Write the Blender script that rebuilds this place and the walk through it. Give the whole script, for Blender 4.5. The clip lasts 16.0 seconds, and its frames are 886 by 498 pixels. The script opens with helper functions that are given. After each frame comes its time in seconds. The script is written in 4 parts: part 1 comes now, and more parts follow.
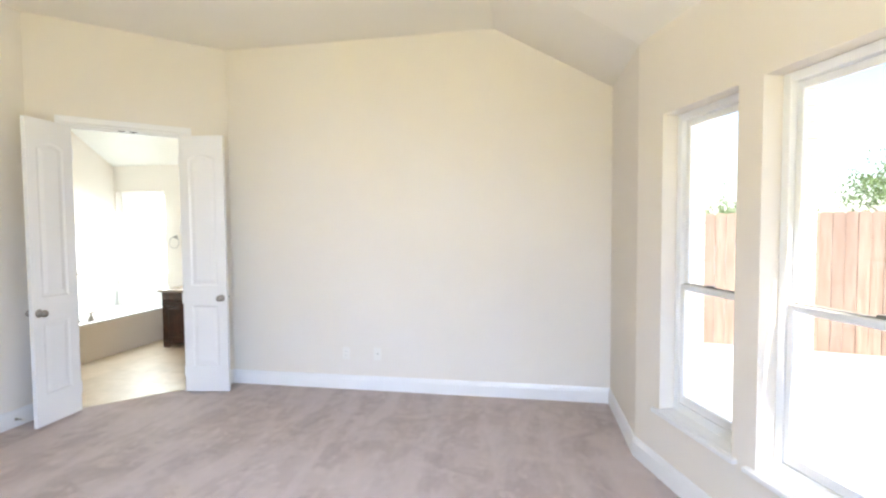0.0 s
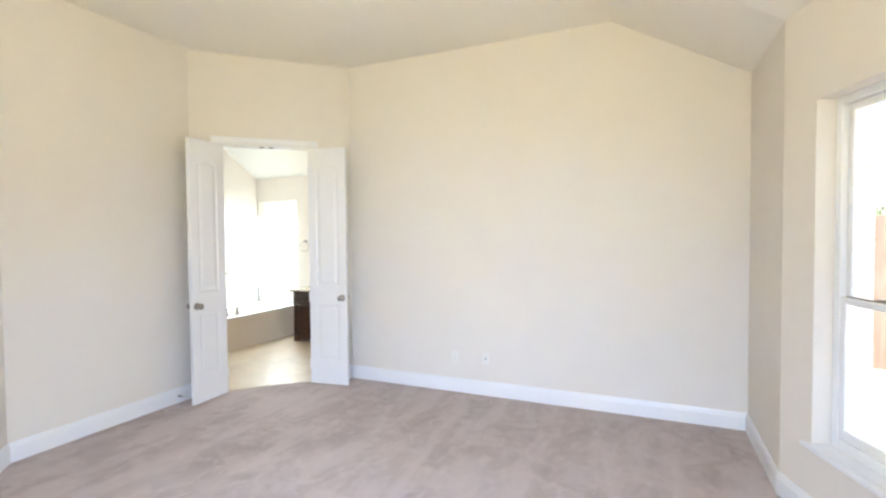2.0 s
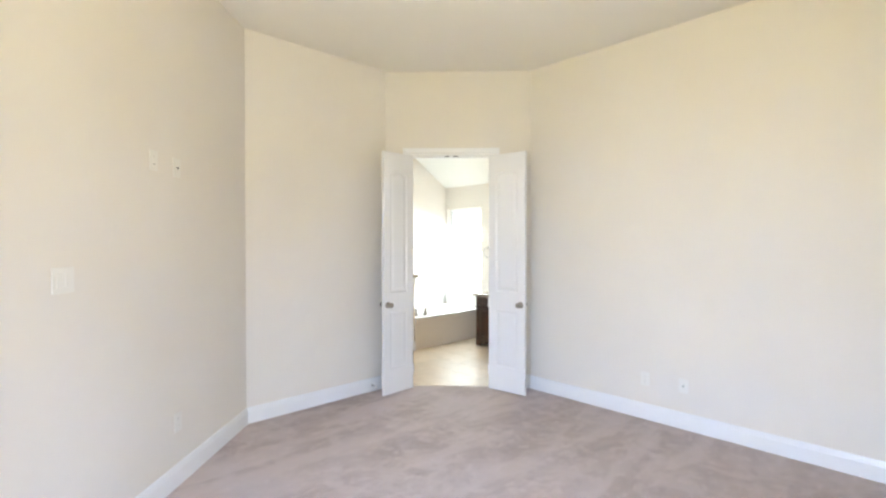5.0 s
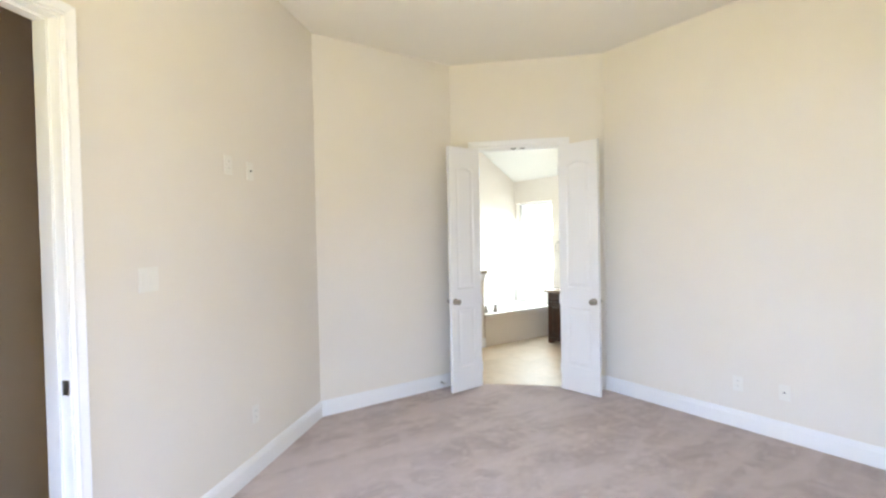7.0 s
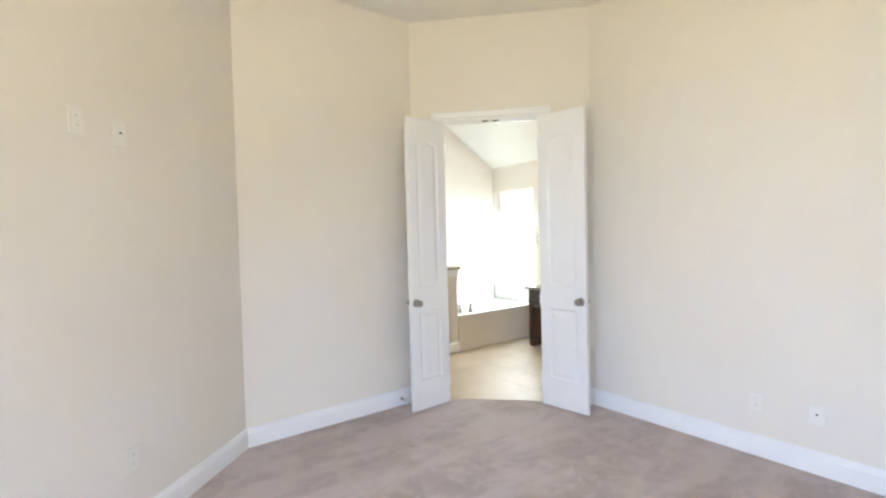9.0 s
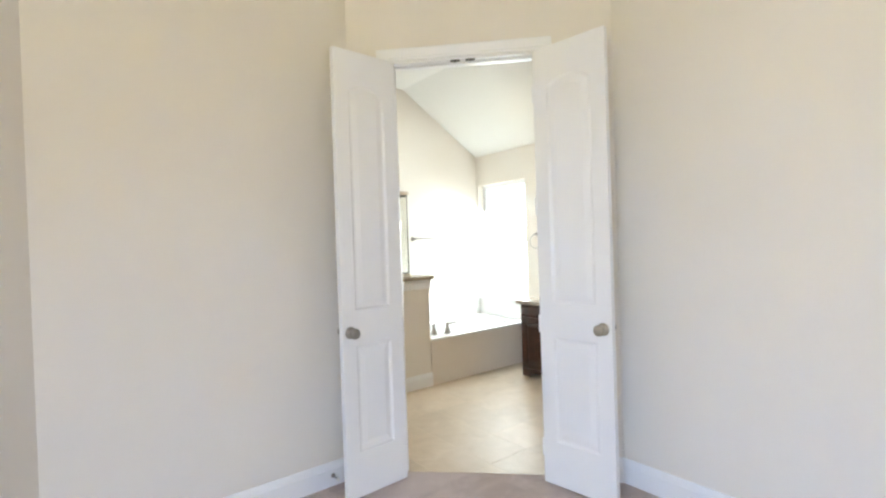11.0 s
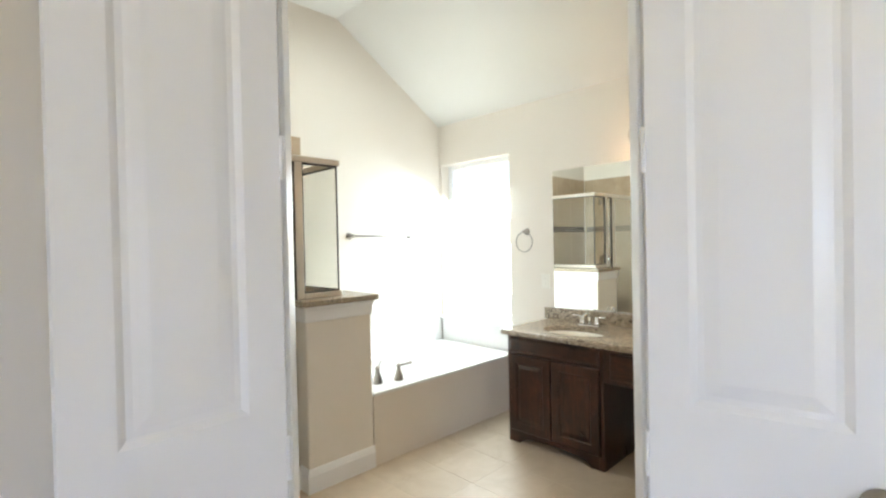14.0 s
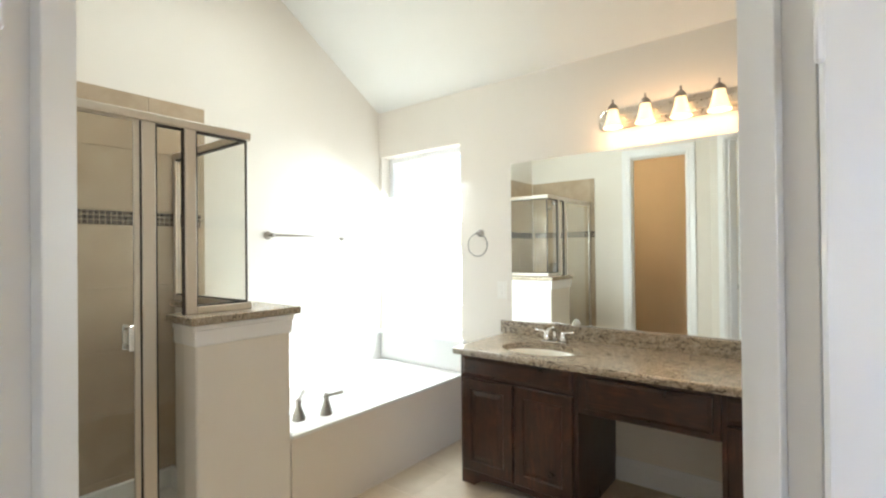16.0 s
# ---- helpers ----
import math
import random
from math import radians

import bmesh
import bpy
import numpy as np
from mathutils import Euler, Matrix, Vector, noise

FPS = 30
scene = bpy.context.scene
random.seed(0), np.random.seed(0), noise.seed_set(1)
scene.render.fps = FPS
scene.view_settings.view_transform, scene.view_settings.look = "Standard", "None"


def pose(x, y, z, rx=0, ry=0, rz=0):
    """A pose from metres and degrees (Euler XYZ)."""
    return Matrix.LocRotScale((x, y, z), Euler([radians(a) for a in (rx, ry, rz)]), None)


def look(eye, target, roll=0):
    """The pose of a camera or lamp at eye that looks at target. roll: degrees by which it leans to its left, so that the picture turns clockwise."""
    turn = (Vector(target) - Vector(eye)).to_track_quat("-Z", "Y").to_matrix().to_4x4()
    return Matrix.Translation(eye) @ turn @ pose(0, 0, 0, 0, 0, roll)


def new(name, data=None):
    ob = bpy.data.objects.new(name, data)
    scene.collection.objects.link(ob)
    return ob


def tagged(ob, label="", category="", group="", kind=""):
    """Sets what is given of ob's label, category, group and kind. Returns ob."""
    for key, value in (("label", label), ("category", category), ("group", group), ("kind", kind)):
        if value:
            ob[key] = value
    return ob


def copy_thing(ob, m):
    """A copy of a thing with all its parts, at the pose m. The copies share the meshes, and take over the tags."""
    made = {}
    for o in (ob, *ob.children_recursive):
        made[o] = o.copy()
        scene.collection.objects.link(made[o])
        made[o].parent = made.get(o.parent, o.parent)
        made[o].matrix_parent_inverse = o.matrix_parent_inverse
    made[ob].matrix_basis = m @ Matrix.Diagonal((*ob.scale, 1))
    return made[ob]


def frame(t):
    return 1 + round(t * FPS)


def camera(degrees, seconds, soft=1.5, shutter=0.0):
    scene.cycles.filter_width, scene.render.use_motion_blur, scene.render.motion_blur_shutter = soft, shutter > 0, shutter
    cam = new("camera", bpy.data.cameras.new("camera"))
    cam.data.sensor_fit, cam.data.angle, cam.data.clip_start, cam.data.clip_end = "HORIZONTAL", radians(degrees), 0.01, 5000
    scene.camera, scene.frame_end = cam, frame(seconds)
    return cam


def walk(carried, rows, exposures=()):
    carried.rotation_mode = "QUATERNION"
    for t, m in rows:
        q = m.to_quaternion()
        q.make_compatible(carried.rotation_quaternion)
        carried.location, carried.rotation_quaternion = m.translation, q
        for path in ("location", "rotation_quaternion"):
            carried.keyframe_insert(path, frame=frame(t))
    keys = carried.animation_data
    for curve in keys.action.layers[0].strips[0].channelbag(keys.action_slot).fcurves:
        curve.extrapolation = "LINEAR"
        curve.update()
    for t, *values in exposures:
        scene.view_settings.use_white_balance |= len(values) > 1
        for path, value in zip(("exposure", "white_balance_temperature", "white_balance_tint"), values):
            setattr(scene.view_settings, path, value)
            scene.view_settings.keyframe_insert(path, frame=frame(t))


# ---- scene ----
cam = camera(86.4, 16.0, 2.3)
PATH = [
    (0, (0.133, 0.257, 1.567), (-0.218, 2.224, 1.478), -0.4),
    (0.5, (0.134, 0.251, 1.563), (-0.347, 2.19, 1.49), 0.0),
    (1, (0.129, 0.253, 1.564), (-0.461, 2.163, 1.494), 0.3),
    (1.5, (0.137, 0.27, 1.565), (-0.554, 2.146, 1.492), 0.1),
    (2, (0.148, 0.288, 1.557), (-0.653, 2.12, 1.495), -0.5),
    (2.5, (0.157, 0.321, 1.562), (-0.738, 2.108, 1.507), -0.6),
    (3, (0.146, 0.349, 1.559), (-0.847, 2.085, 1.516), -0.5),
    (3.5, (0.14, 0.365, 1.554), (-0.961, 2.034, 1.522), -0.2),
    (4, (0.123, 0.389, 1.544), (-1.085, 1.982, 1.52), 0.3),
    (4.5, (0.132, 0.429, 1.541), (-1.193, 1.927, 1.521), 0.4),
    (5, (0.127, 0.46, 1.541), (-1.314, 1.847, 1.514), -0.0),
    (7.5, (0.062, 0.63, 1.532), (-1.577, 1.776, 1.492), -1.2),
    (8, (-0.028, 0.768, 1.525), (-1.651, 1.937, 1.479), -1.4),
    (8.5, (-0.202, 0.955, 1.504), (-1.805, 2.149, 1.441), -1.3),
    (11, (-1.334, 2.167, 1.378), (-2.908, 3.402, 1.358), -1.9),
    (11.5, (-1.606, 2.372, 1.384), (-3.17, 3.619, 1.37), -1.2),
    (12, (-1.865, 2.55, 1.388), (-3.424, 3.803, 1.38), -0.4),
    (12.5, (-2.11, 2.746, 1.391), (-3.643, 4.03, 1.362), -0.6),
    (13, (-2.334, 2.926, 1.405), (-3.825, 4.259, 1.37), -0.8),
    (13.5, (-2.533, 3.078, 1.393), (-4.007, 4.429, 1.359), -0.6),
    (14, (-2.684, 3.208, 1.381), (-4.113, 4.607, 1.356), -1.2),
    (14.5, (-2.827, 3.334, 1.368), (-4.214, 4.775, 1.357), -1.7),
    (15, (-2.936, 3.432, 1.364), (-4.272, 4.92, 1.387), -1.6),
    (15.5, (-3.024, 3.531, 1.333), (-4.294, 5.076, 1.371), -1.5),
    (16, (-3.123, 3.601, 1.328), (-4.352, 5.179, 1.341), -0.6),
]
EXPOSURES = [(0, 1.62), (5, 1.58), (8, 1.54), (11, 1.46), (12.5, 1.37), (14, 1.33), (16, 1.37)]
walk(cam, [(t, look(eye, target, roll)) for t, eye, target, roll in PATH], EXPOSURES)

# ---- world, sun, large lights ----
world = bpy.data.worlds.new("sky")
scene.world = world
world.use_nodes = True
wn = world.node_tree.nodes
sky = wn.new("ShaderNodeTexSky")
sky.sky_type, sky.sun_disc = "NISHITA", False
sky.sun_elevation, sky.sun_rotation = radians(55), radians(152)
wn["Background"].inputs[1].default_value = 0.15
world.node_tree.links.new(sky.outputs[0], wn["Background"].inputs[0])


def lamp(name, kind, m, energy, color=(1, 1, 1), **values):
    data = bpy.data.lights.new(name, kind)
    data.energy, data.color = energy, color
    if "size" in values:
        data.shape, data.size, data.size_y = "RECTANGLE", values["size"], values["size_y"]
    if "angle" in values:
        data.angle = radians(values["angle"])
    if "spread" in values:
        data.spread = radians(values["spread"])
    if "radius" in values:
        data.shadow_soft_size = values["radius"]
    ob = new(name, data)
    ob.matrix_world = m
    return ob


# the sun stands high in the south-east and grazes the reveals of the bay windows
SUN_WAY = Vector((math.sin(radians(152)) * math.cos(radians(55)), math.cos(radians(152)) * math.cos(radians(55)), math.sin(radians(55))))
lamp("sun", "SUN", look(SUN_WAY * 30, (0, 0, 0)), 4.0, (1.0, 0.95, 0.87), angle=0.5)

# ---- plan, in metres ----
CEIL, PLATE, TUB_FLOOR = 3.347, 2.772, -0.045
FAR_Y, RIGHT_X, LEFT_X, BACK_Y = 4.588, 0.862, -3.91, -1.2
BAY = 18.0
BAY_ALONG = Vector((math.sin(radians(BAY)), -math.cos(radians(BAY)), 0))
BAY_OUT = Vector((math.cos(radians(BAY)), math.sin(radians(BAY)), 0))
BAY_START = Vector((RIGHT_X, 3.61, 0))
BAY_LONG = (3.61 - BACK_Y) / math.cos(radians(BAY))
BATH_W, BATH_N, BATH_S, BATH_E, BATH_CEIL, BATH_PLATE, BATH_CREASE = -6.065, 6.489, 3.62, -2.75, 3.25, 2.533, 5.342
DOOR_MID = Vector((-3.418, 3.992, 0))
DOOR = pose(DOOR_MID.x, DOOR_MID.y, 0, 0, 0, 45)       # x along the opening, y into the bathroom
HALF, DOOR_TOP = 0.445, 2.475
# the third window is unseen, added to carry lamps
WINDOWS = [(0.275, 0.881), (1.031, 1.95), (2.1, 3.02)]
SILL, HEAD = 0.425, 2.245


# ---- materials ----
def material(name, color, rough=0.5, metal=0.0, **more):
    mat = bpy.data.materials.new(name)
    mat.use_nodes = True
    b = mat.node_tree.nodes["Principled BSDF"]
    b.inputs["Base Color"].default_value = (*color, 1)
    b.inputs["Roughness"].default_value = rough
    b.inputs["Metallic"].default_value = metal
    for key, value in more.items():
        b.inputs[key.replace("_", " ")].default_value = value
    return mat


def node(mat, kind, **values):
    n = mat.node_tree.nodes.new(kind)
    for key, value in values.items():
        n.inputs[key].default_value = value
    return n


def coords(mat, scale=(1, 1, 1), rz=0.0):
    g = mat.node_tree.nodes.new("ShaderNodeNewGeometry")
    m = mat.node_tree.nodes.new("ShaderNodeMapping")
    m.inputs["Scale"].default_value = scale
    m.inputs["Rotation"].default_value = (0, 0, radians(rz))
    mat.node_tree.links.new(g.outputs["Position"], m.inputs[0])
    return m.outputs[0]


def noise_of(mat, vec, scale, detail=4.0, rough=0.5, distort=0.0):
    n = node(mat, "ShaderNodeTexNoise", Scale=scale, Detail=detail, Roughness=rough, Distortion=distort)
    mat.node_tree.links.new(vec, n.inputs["Vector"])
    return n.outputs["Fac"]


def ramp(mat, fac, stops):
    r = mat.node_tree.nodes.new("ShaderNodeValToRGB")
    els = r.color_ramp.elements
    while len(els) < len(stops):
        els.new(0.5)
    for e, (p, c) in zip(els, stops):
        e.position, e.color = p, (*c, 1)
    mat.node_tree.links.new(fac, r.inputs[0])
    return r.outputs[0]


def mix(mat, fac, a, b, how="MIX"):
    m = mat.node_tree.nodes.new("ShaderNodeMix")
    m.data_type, m.blend_type = "RGBA", how
    for socket, value in ((m.inputs[0], fac), (m.inputs[6], a), (m.inputs[7], b)):
        if isinstance(value, (int, float)):
            socket.default_value = value
        elif isinstance(value, tuple):
            socket.default_value = (*value, 1)
        else:
            mat.node_tree.links.new(value, socket)
    return m.outputs[2]


def base(mat, color):
    mat.node_tree.links.new(color, mat.node_tree.nodes["Principled BSDF"].inputs["Base Color"])


def rough_by(mat, fac, lo, hi):
    m = node(mat, "ShaderNodeMapRange")
    m.inputs[3].default_value, m.inputs[4].default_value = lo, hi
    mat.node_tree.links.new(fac, m.inputs[0])
    mat.node_tree.links.new(m.outputs[0], mat.node_tree.nodes["Principled BSDF"].inputs["Roughness"])


def bump(mat, height, strength, distance):
    b = node(mat, "ShaderNodeBump", Strength=strength, Distance=distance)
    mat.node_tree.links.new(height, b.inputs["Height"])
    mat.node_tree.links.new(b.outputs[0], mat.node_tree.nodes["Principled BSDF"].inputs["Normal"])


def paint(name, a, b, rough, grain, depth):
    mat = material(name, a, rough)
    v = coords(mat)
    base(mat, ramp(mat, noise_of(mat, v, 1.3, 3), [(0.3, a), (0.7, b)]))
    rough_by(mat, noise_of(mat, v, 6, 3), rough - 0.06, rough + 0.06)
    bump(mat, noise_of(mat, v, grain, 3, 0.6), depth, 0.002)
    return mat


WALL = paint("cream wall paint", (0.785, 0.735, 0.67), (0.805, 0.76, 0.70), 0.75, 160, 0.07)
CEILING = paint("ceiling paint", (0.82, 0.785, 0.73), (0.835, 0.805, 0.755), 0.85, 120, 0.10)
CEILING_BATH = paint("white bathroom ceiling paint", (0.83, 0.83, 0.80), (0.85, 0.85, 0.825), 0.85, 120, 0.10)
TRIM = paint("white trim enamel", (0.84, 0.84, 0.85), (0.865, 0.865, 0.875), 0.32, 60, 0.05)
VINYL = paint("white window vinyl", (0.85, 0.86, 0.87), (0.875, 0.88, 0.89), 0.3, 40, 0.03)
PLATE_WHITE = material("white plastic plate", (0.82, 0.795, 0.745), 0.35)
ACRYLIC = material("white tub acrylic", (0.84, 0.84, 0.83), 0.15)
PORCELAIN = material("bone sink porcelain", (0.88, 0.85, 0.78), 0.12)
DARK = material("dark slot", (0.02, 0.02, 0.02), 0.6)
GASKET = material("dark rubber gasket", (0.03, 0.025, 0.022), 0.6)
SLOT = material("grey slot", (0.25, 0.24, 0.22), 0.6)
APRON = paint("tub apron paint", (0.74, 0.675, 0.60), (0.77, 0.71, 0.64), 0.6, 90, 0.1)
HALL = paint("tan hall paint", (0.50, 0.40, 0.28), (0.54, 0.43, 0.31), 0.8, 120, 0.15)


def metal(name, color, rough):
    mat = material(name, color, rough, 1.0)
    rough_by(mat, noise_of(mat, coords(mat, (1, 1, 1)), 70, 3), rough - 0.06, rough + 0.08)
    return mat


NICKEL = metal("brushed nickel", (0.34, 0.315, 0.29), 0.31)
CATCH = metal("dark steel", (0.10, 0.095, 0.09), 0.35)
CHROME = metal("chrome", (0.72, 0.72, 0.72), 0.12)
FRAME_METAL = metal("satin shower metal", (0.64, 0.59, 0.53), 0.32)
PLATE_METAL = metal("polished light nickel", (0.66, 0.60, 0.53), 0.28)

CARPET = material("taupe cut-pile carpet", (0.33, 0.26, 0.22), 0.95)
v = coords(CARPET)
streak = noise_of(CARPET, coords(CARPET, (2.3, 0.6, 1), 18), 1.3, 3, 0.6, 0.5)
patch = noise_of(CARPET, coords(CARPET, (1.0, 1.3, 1), -30), 3.2, 5, 0.62, 0.7)
flake = noise_of(CARPET, coords(CARPET, (1.6, 1.0, 1), 40), 8.5, 3, 0.5, 0.4)
pile = noise_of(CARPET, v, 380, 2, 0.7)
tone = ramp(CARPET, streak, [(0.36, (0.385, 0.306, 0.281)), (0.49, (0.45, 0.363, 0.338)), (0.60, (0.54, 0.445, 0.42))])
tone = mix(CARPET, ramp(CARPET, patch, [(0.46, (0, 0, 0)), (0.60, (0.6, 0.6, 0.6))]), tone, (0.58, 0.48, 0.455))
tone = mix(CARPET, ramp(CARPET, flake, [(0.54, (0, 0, 0)), (0.68, (0.5, 0.5, 0.5))]), tone, (0.62, 0.518, 0.495))
base(CARPET, mix(CARPET, 0.5, tone, ramp(CARPET, pile, [(0.3, (0.62, 0.62, 0.62)), (0.7, (1.25, 1.25, 1.25))]), "MULTIPLY"))
CARPET.node_tree.nodes["Principled BSDF"].inputs["Sheen Weight"].default_value = 0.25
bump(CARPET, pile, 0.7, 0.006)


def stone_tile(name, a, b, c, rough):
    mat = material(name, a, rough)
    v = coords(mat)
    info = mat.node_tree.nodes.new("ShaderNodeObjectInfo")
    cloud = ramp(mat, noise_of(mat, v, 5, 5, 0.6, 0.8), [(0.3, a), (0.55, b), (0.75, c)])
    shade = ramp(mat, info.outputs["Random"], [(0.0, (0.93, 0.93, 0.92)), (1.0, (1.05, 1.04, 1.03))])
    base(mat, mix(mat, 1.0, cloud, shade, "MULTIPLY"))
    rough_by(mat, noise_of(mat, v, 14, 4), rough - 0.08, rough + 0.1)
    bump(mat, noise_of(mat, v, 45, 4), 0.12, 0.002)
    return mat


FLOOR_TILE = stone_tile("beige floor tile", (0.47, 0.375, 0.275), (0.52, 0.42, 0.315), (0.57, 0.475, 0.37), 0.42)
WALL_TILE = stone_tile("tan shower tile", (0.38, 0.285, 0.195), (0.44, 0.34, 0.24), (0.49, 0.39, 0.285), 0.36)
GROUT = paint("tan grout", (0.45, 0.36, 0.265), (0.49, 0.395, 0.295), 0.9, 200, 0.3)
FLOOR_GROUT = paint("pale floor grout", (0.56, 0.465, 0.36), (0.60, 0.50, 0.39), 0.8, 200, 0.2)
MOSAIC = material("dark mosaic tile", (0.05, 0.04, 0.035), 0.2)
gi = MOSAIC.node_tree.nodes.new("ShaderNodeNewGeometry")
base(MOSAIC, ramp(MOSAIC, gi.outputs["Random Per Island"], [(0.0, (0.018, 0.016, 0.018)), (0.5, (0.06, 0.045, 0.038)), (1.0, (0.13, 0.095, 0.075))]))

GRANITE = material("brown speckled granite", (0.4, 0.32, 0.24), 0.20)
v = coords(GRANITE)
vein = noise_of(GRANITE, coords(GRANITE, (0.8, 2.8, 2.4), 14), 27, 6, 0.74, 1.6)
stone = ramp(GRANITE, vein, [(0.36, (0.03, 0.025, 0.022)), (0.42, (0.20, 0.15, 0.105)), (0.49, (0.41, 0.335, 0.25)), (0.66, (0.53, 0.46, 0.375))])
dots = ramp(GRANITE, noise_of(GRANITE, v, 110, 3, 0.7), [(0.36, (0.12, 0.095, 0.08)), (0.46, (1, 1, 1)), (0.62, (1, 1, 1)), (0.72, (1.3, 1.25, 1.2))])
base(GRANITE, mix(GRANITE, 0.85, stone, dots, "MULTIPLY"))

def stained_wood(name, scale):
    """Dark cherry; scale stretches the grain along the board."""
    mat = material(name, (0.05, 0.018, 0.01), 0.3)
    grain = noise_of(mat, coords(mat, scale), 2.4, 6, 0.62, 1.8)
    blotch = noise_of(mat, coords(mat), 7, 4, 0.6, 0.8)
    wood = ramp(mat, grain, [(0.28, (0.017, 0.007, 0.004)), (0.55, (0.040, 0.0135, 0.007)), (0.78, (0.078, 0.027, 0.013))])
    base(mat, mix(mat, 0.75, wood, ramp(mat, blotch, [(0.32, (0.40, 0.40, 0.42)), (0.52, (1.0, 0.95, 0.9)), (0.70, (1.75, 1.5, 1.25))]), "MULTIPLY"))
    rough_by(mat, blotch, 0.22, 0.40)
    bump(mat, grain, 0.08, 0.001)
    return mat


WOOD = stained_wood("dark stained cherry wood", (14, 14, 1.6))
WOOD_ACROSS = stained_wood("dark stained cherry drawer wood", (1.6, 14, 14))

GLASS = material("clear glass", (1, 1, 1), 0.0, 0.0, IOR=1.45, Transmission_Weight=1.0)
SHOWER_GLASS = material("shower glass", (0.93, 0.94, 0.915), 0.0, 0.0, IOR=1.45, Transmission_Weight=1.0)
MIRROR = material("mirror silver", (0.92, 0.945, 0.905), 0.0, 1.0)
FROST = material("lit frosted glass", (0.95, 0.88, 0.75), 0.5)
FROST.node_tree.nodes["Principled BSDF"].inputs["Emission Color"].default_value = (1.0, 0.66, 0.33, 1)
FROST.node_tree.nodes["Principled BSDF"].inputs["Emission Strength"].default_value = 0.55
GLOW = material("lit downlight lens", (0.9, 0.9, 0.9), 0.5)
GLOW.node_tree.nodes["Principled BSDF"].inputs["Emission Color"].default_value = (1.0, 0.85, 0.65, 1)
GLOW.node_tree.nodes["Principled BSDF"].inputs["Emission Strength"].default_value = 4.0

CONCRETE = paint("pale patio concrete", (0.50, 0.48, 0.44), (0.58, 0.56, 0.52), 0.9, 30, 0.3)
FENCE = material("cedar fence board", (0.35, 0.16, 0.09), 0.8)
info = FENCE.node_tree.nodes.new("ShaderNodeObjectInfo")
base(FENCE, mix(FENCE, 1.0, ramp(FENCE, noise_of(FENCE, coords(FENCE, (14, 14, 1.2)), 2, 5), [(0.3, (0.25, 0.16, 0.115)), (0.7, (0.38, 0.28, 0.215))]),
    ramp(FENCE, info.outputs["Random"], [(0, (0.8, 0.8, 0.8)), (1, (1.15, 1.12, 1.1))]), "MULTIPLY"))
BRICK = stone_tile("pale house brick", (0.55, 0.49, 0.44), (0.62, 0.56, 0.50), (0.66, 0.61, 0.56), 0.85)
MORTAR = paint("pale mortar", (0.50, 0.47, 0.43), (0.56, 0.53, 0.48), 0.95, 150, 0.4)
LEAF = material("green leaves", (0.07, 0.12, 0.03), 0.6)
gi = LEAF.node_tree.nodes.new("ShaderNodeNewGeometry")
base(LEAF, ramp(LEAF, gi.outputs["Random Per Island"], [(0, (0.07, 0.12, 0.03)), (1, (0.16, 0.24, 0.07))]))
BARK = paint("bark", (0.09, 0.065, 0.045), (0.14, 0.105, 0.075), 0.9, 40, 0.8)


# ---- mesh helpers ----
def part(name, bm, mat, parent=None, label="", m=None, smooth=False):
    """Links a bmesh as one mesh object; m: its pose in the parent."""
    me = bpy.data.meshes.new(name)
    bmesh.ops.recalc_face_normals(bm, faces=bm.faces)
    bm.to_mesh(me)
    bm.free()
    me.materials.append(mat)
    if smooth:
        for p in me.polygons:
            p.use_smooth = True
    ob = new(name, me)
    ob.parent = parent
    if m is not None:
        ob.matrix_basis = m
    return tagged(ob, label)


def structure(ob, label=""):
    return tagged(ob, label, kind="structure")


def thing(name, label, category, m=None, group=""):
    ob = new(name)
    ob.empty_display_size = 0.05
    if m is not None:
        ob.matrix_basis = m
    return tagged(ob, label, category, group)


def box(bm, x0, x1, y0, y1, z0, z1, bevel=0.0, segments=1):
    """A box; bevel rounds all its edges."""
    made = bmesh.ops.create_cube(bm, size=1.0)["verts"]
    for vert in made:
        vert.co = Vector(((x0 + x1) / 2 + vert.co.x * (x1 - x0), (y0 + y1) / 2 + vert.co.y * (y1 - y0), (z0 + z1) / 2 + vert.co.z * (z1 - z0)))
    if bevel:
        edges = {e for vert in made for e in vert.link_edges}
        bmesh.ops.bevel(bm, geom=list(edges), offset=bevel, segments=segments, affect="EDGES", profile=0.6)
    return bm


def boxed(*args, **more):
    return box(bmesh.new(), *args, **more)


def prism(bm, outline, way):
    """A closed solid from a planar outline, pushed along a vector."""
    a = [bm.verts.new(p) for p in outline]
    b = [bm.verts.new(Vector(p) + Vector(way)) for p in outline]
    bm.faces.new(a[::-1])
    bm.faces.new(b)
    for i in range(len(a)):
        j = (i + 1) % len(a)
        bm.faces.new((a[i], a[j], b[j], b[i]))
    return bm


def loft(bm, rings, cap0=True, cap1=True, closed=True):
    rows = [[bm.verts.new(p) for p in ring] for ring in rings]
    for r0, r1 in zip(rows, rows[1:]):
        for i in range(len(r0) if closed else len(r0) - 1):
            j = (i + 1) % len(r0)
            bm.faces.new((r0[i], r0[j], r1[j], r1[i]))
    if cap0:
        bm.faces.new(rows[0][::-1])
    if cap1:
        bm.faces.new(rows[-1])
    return bm


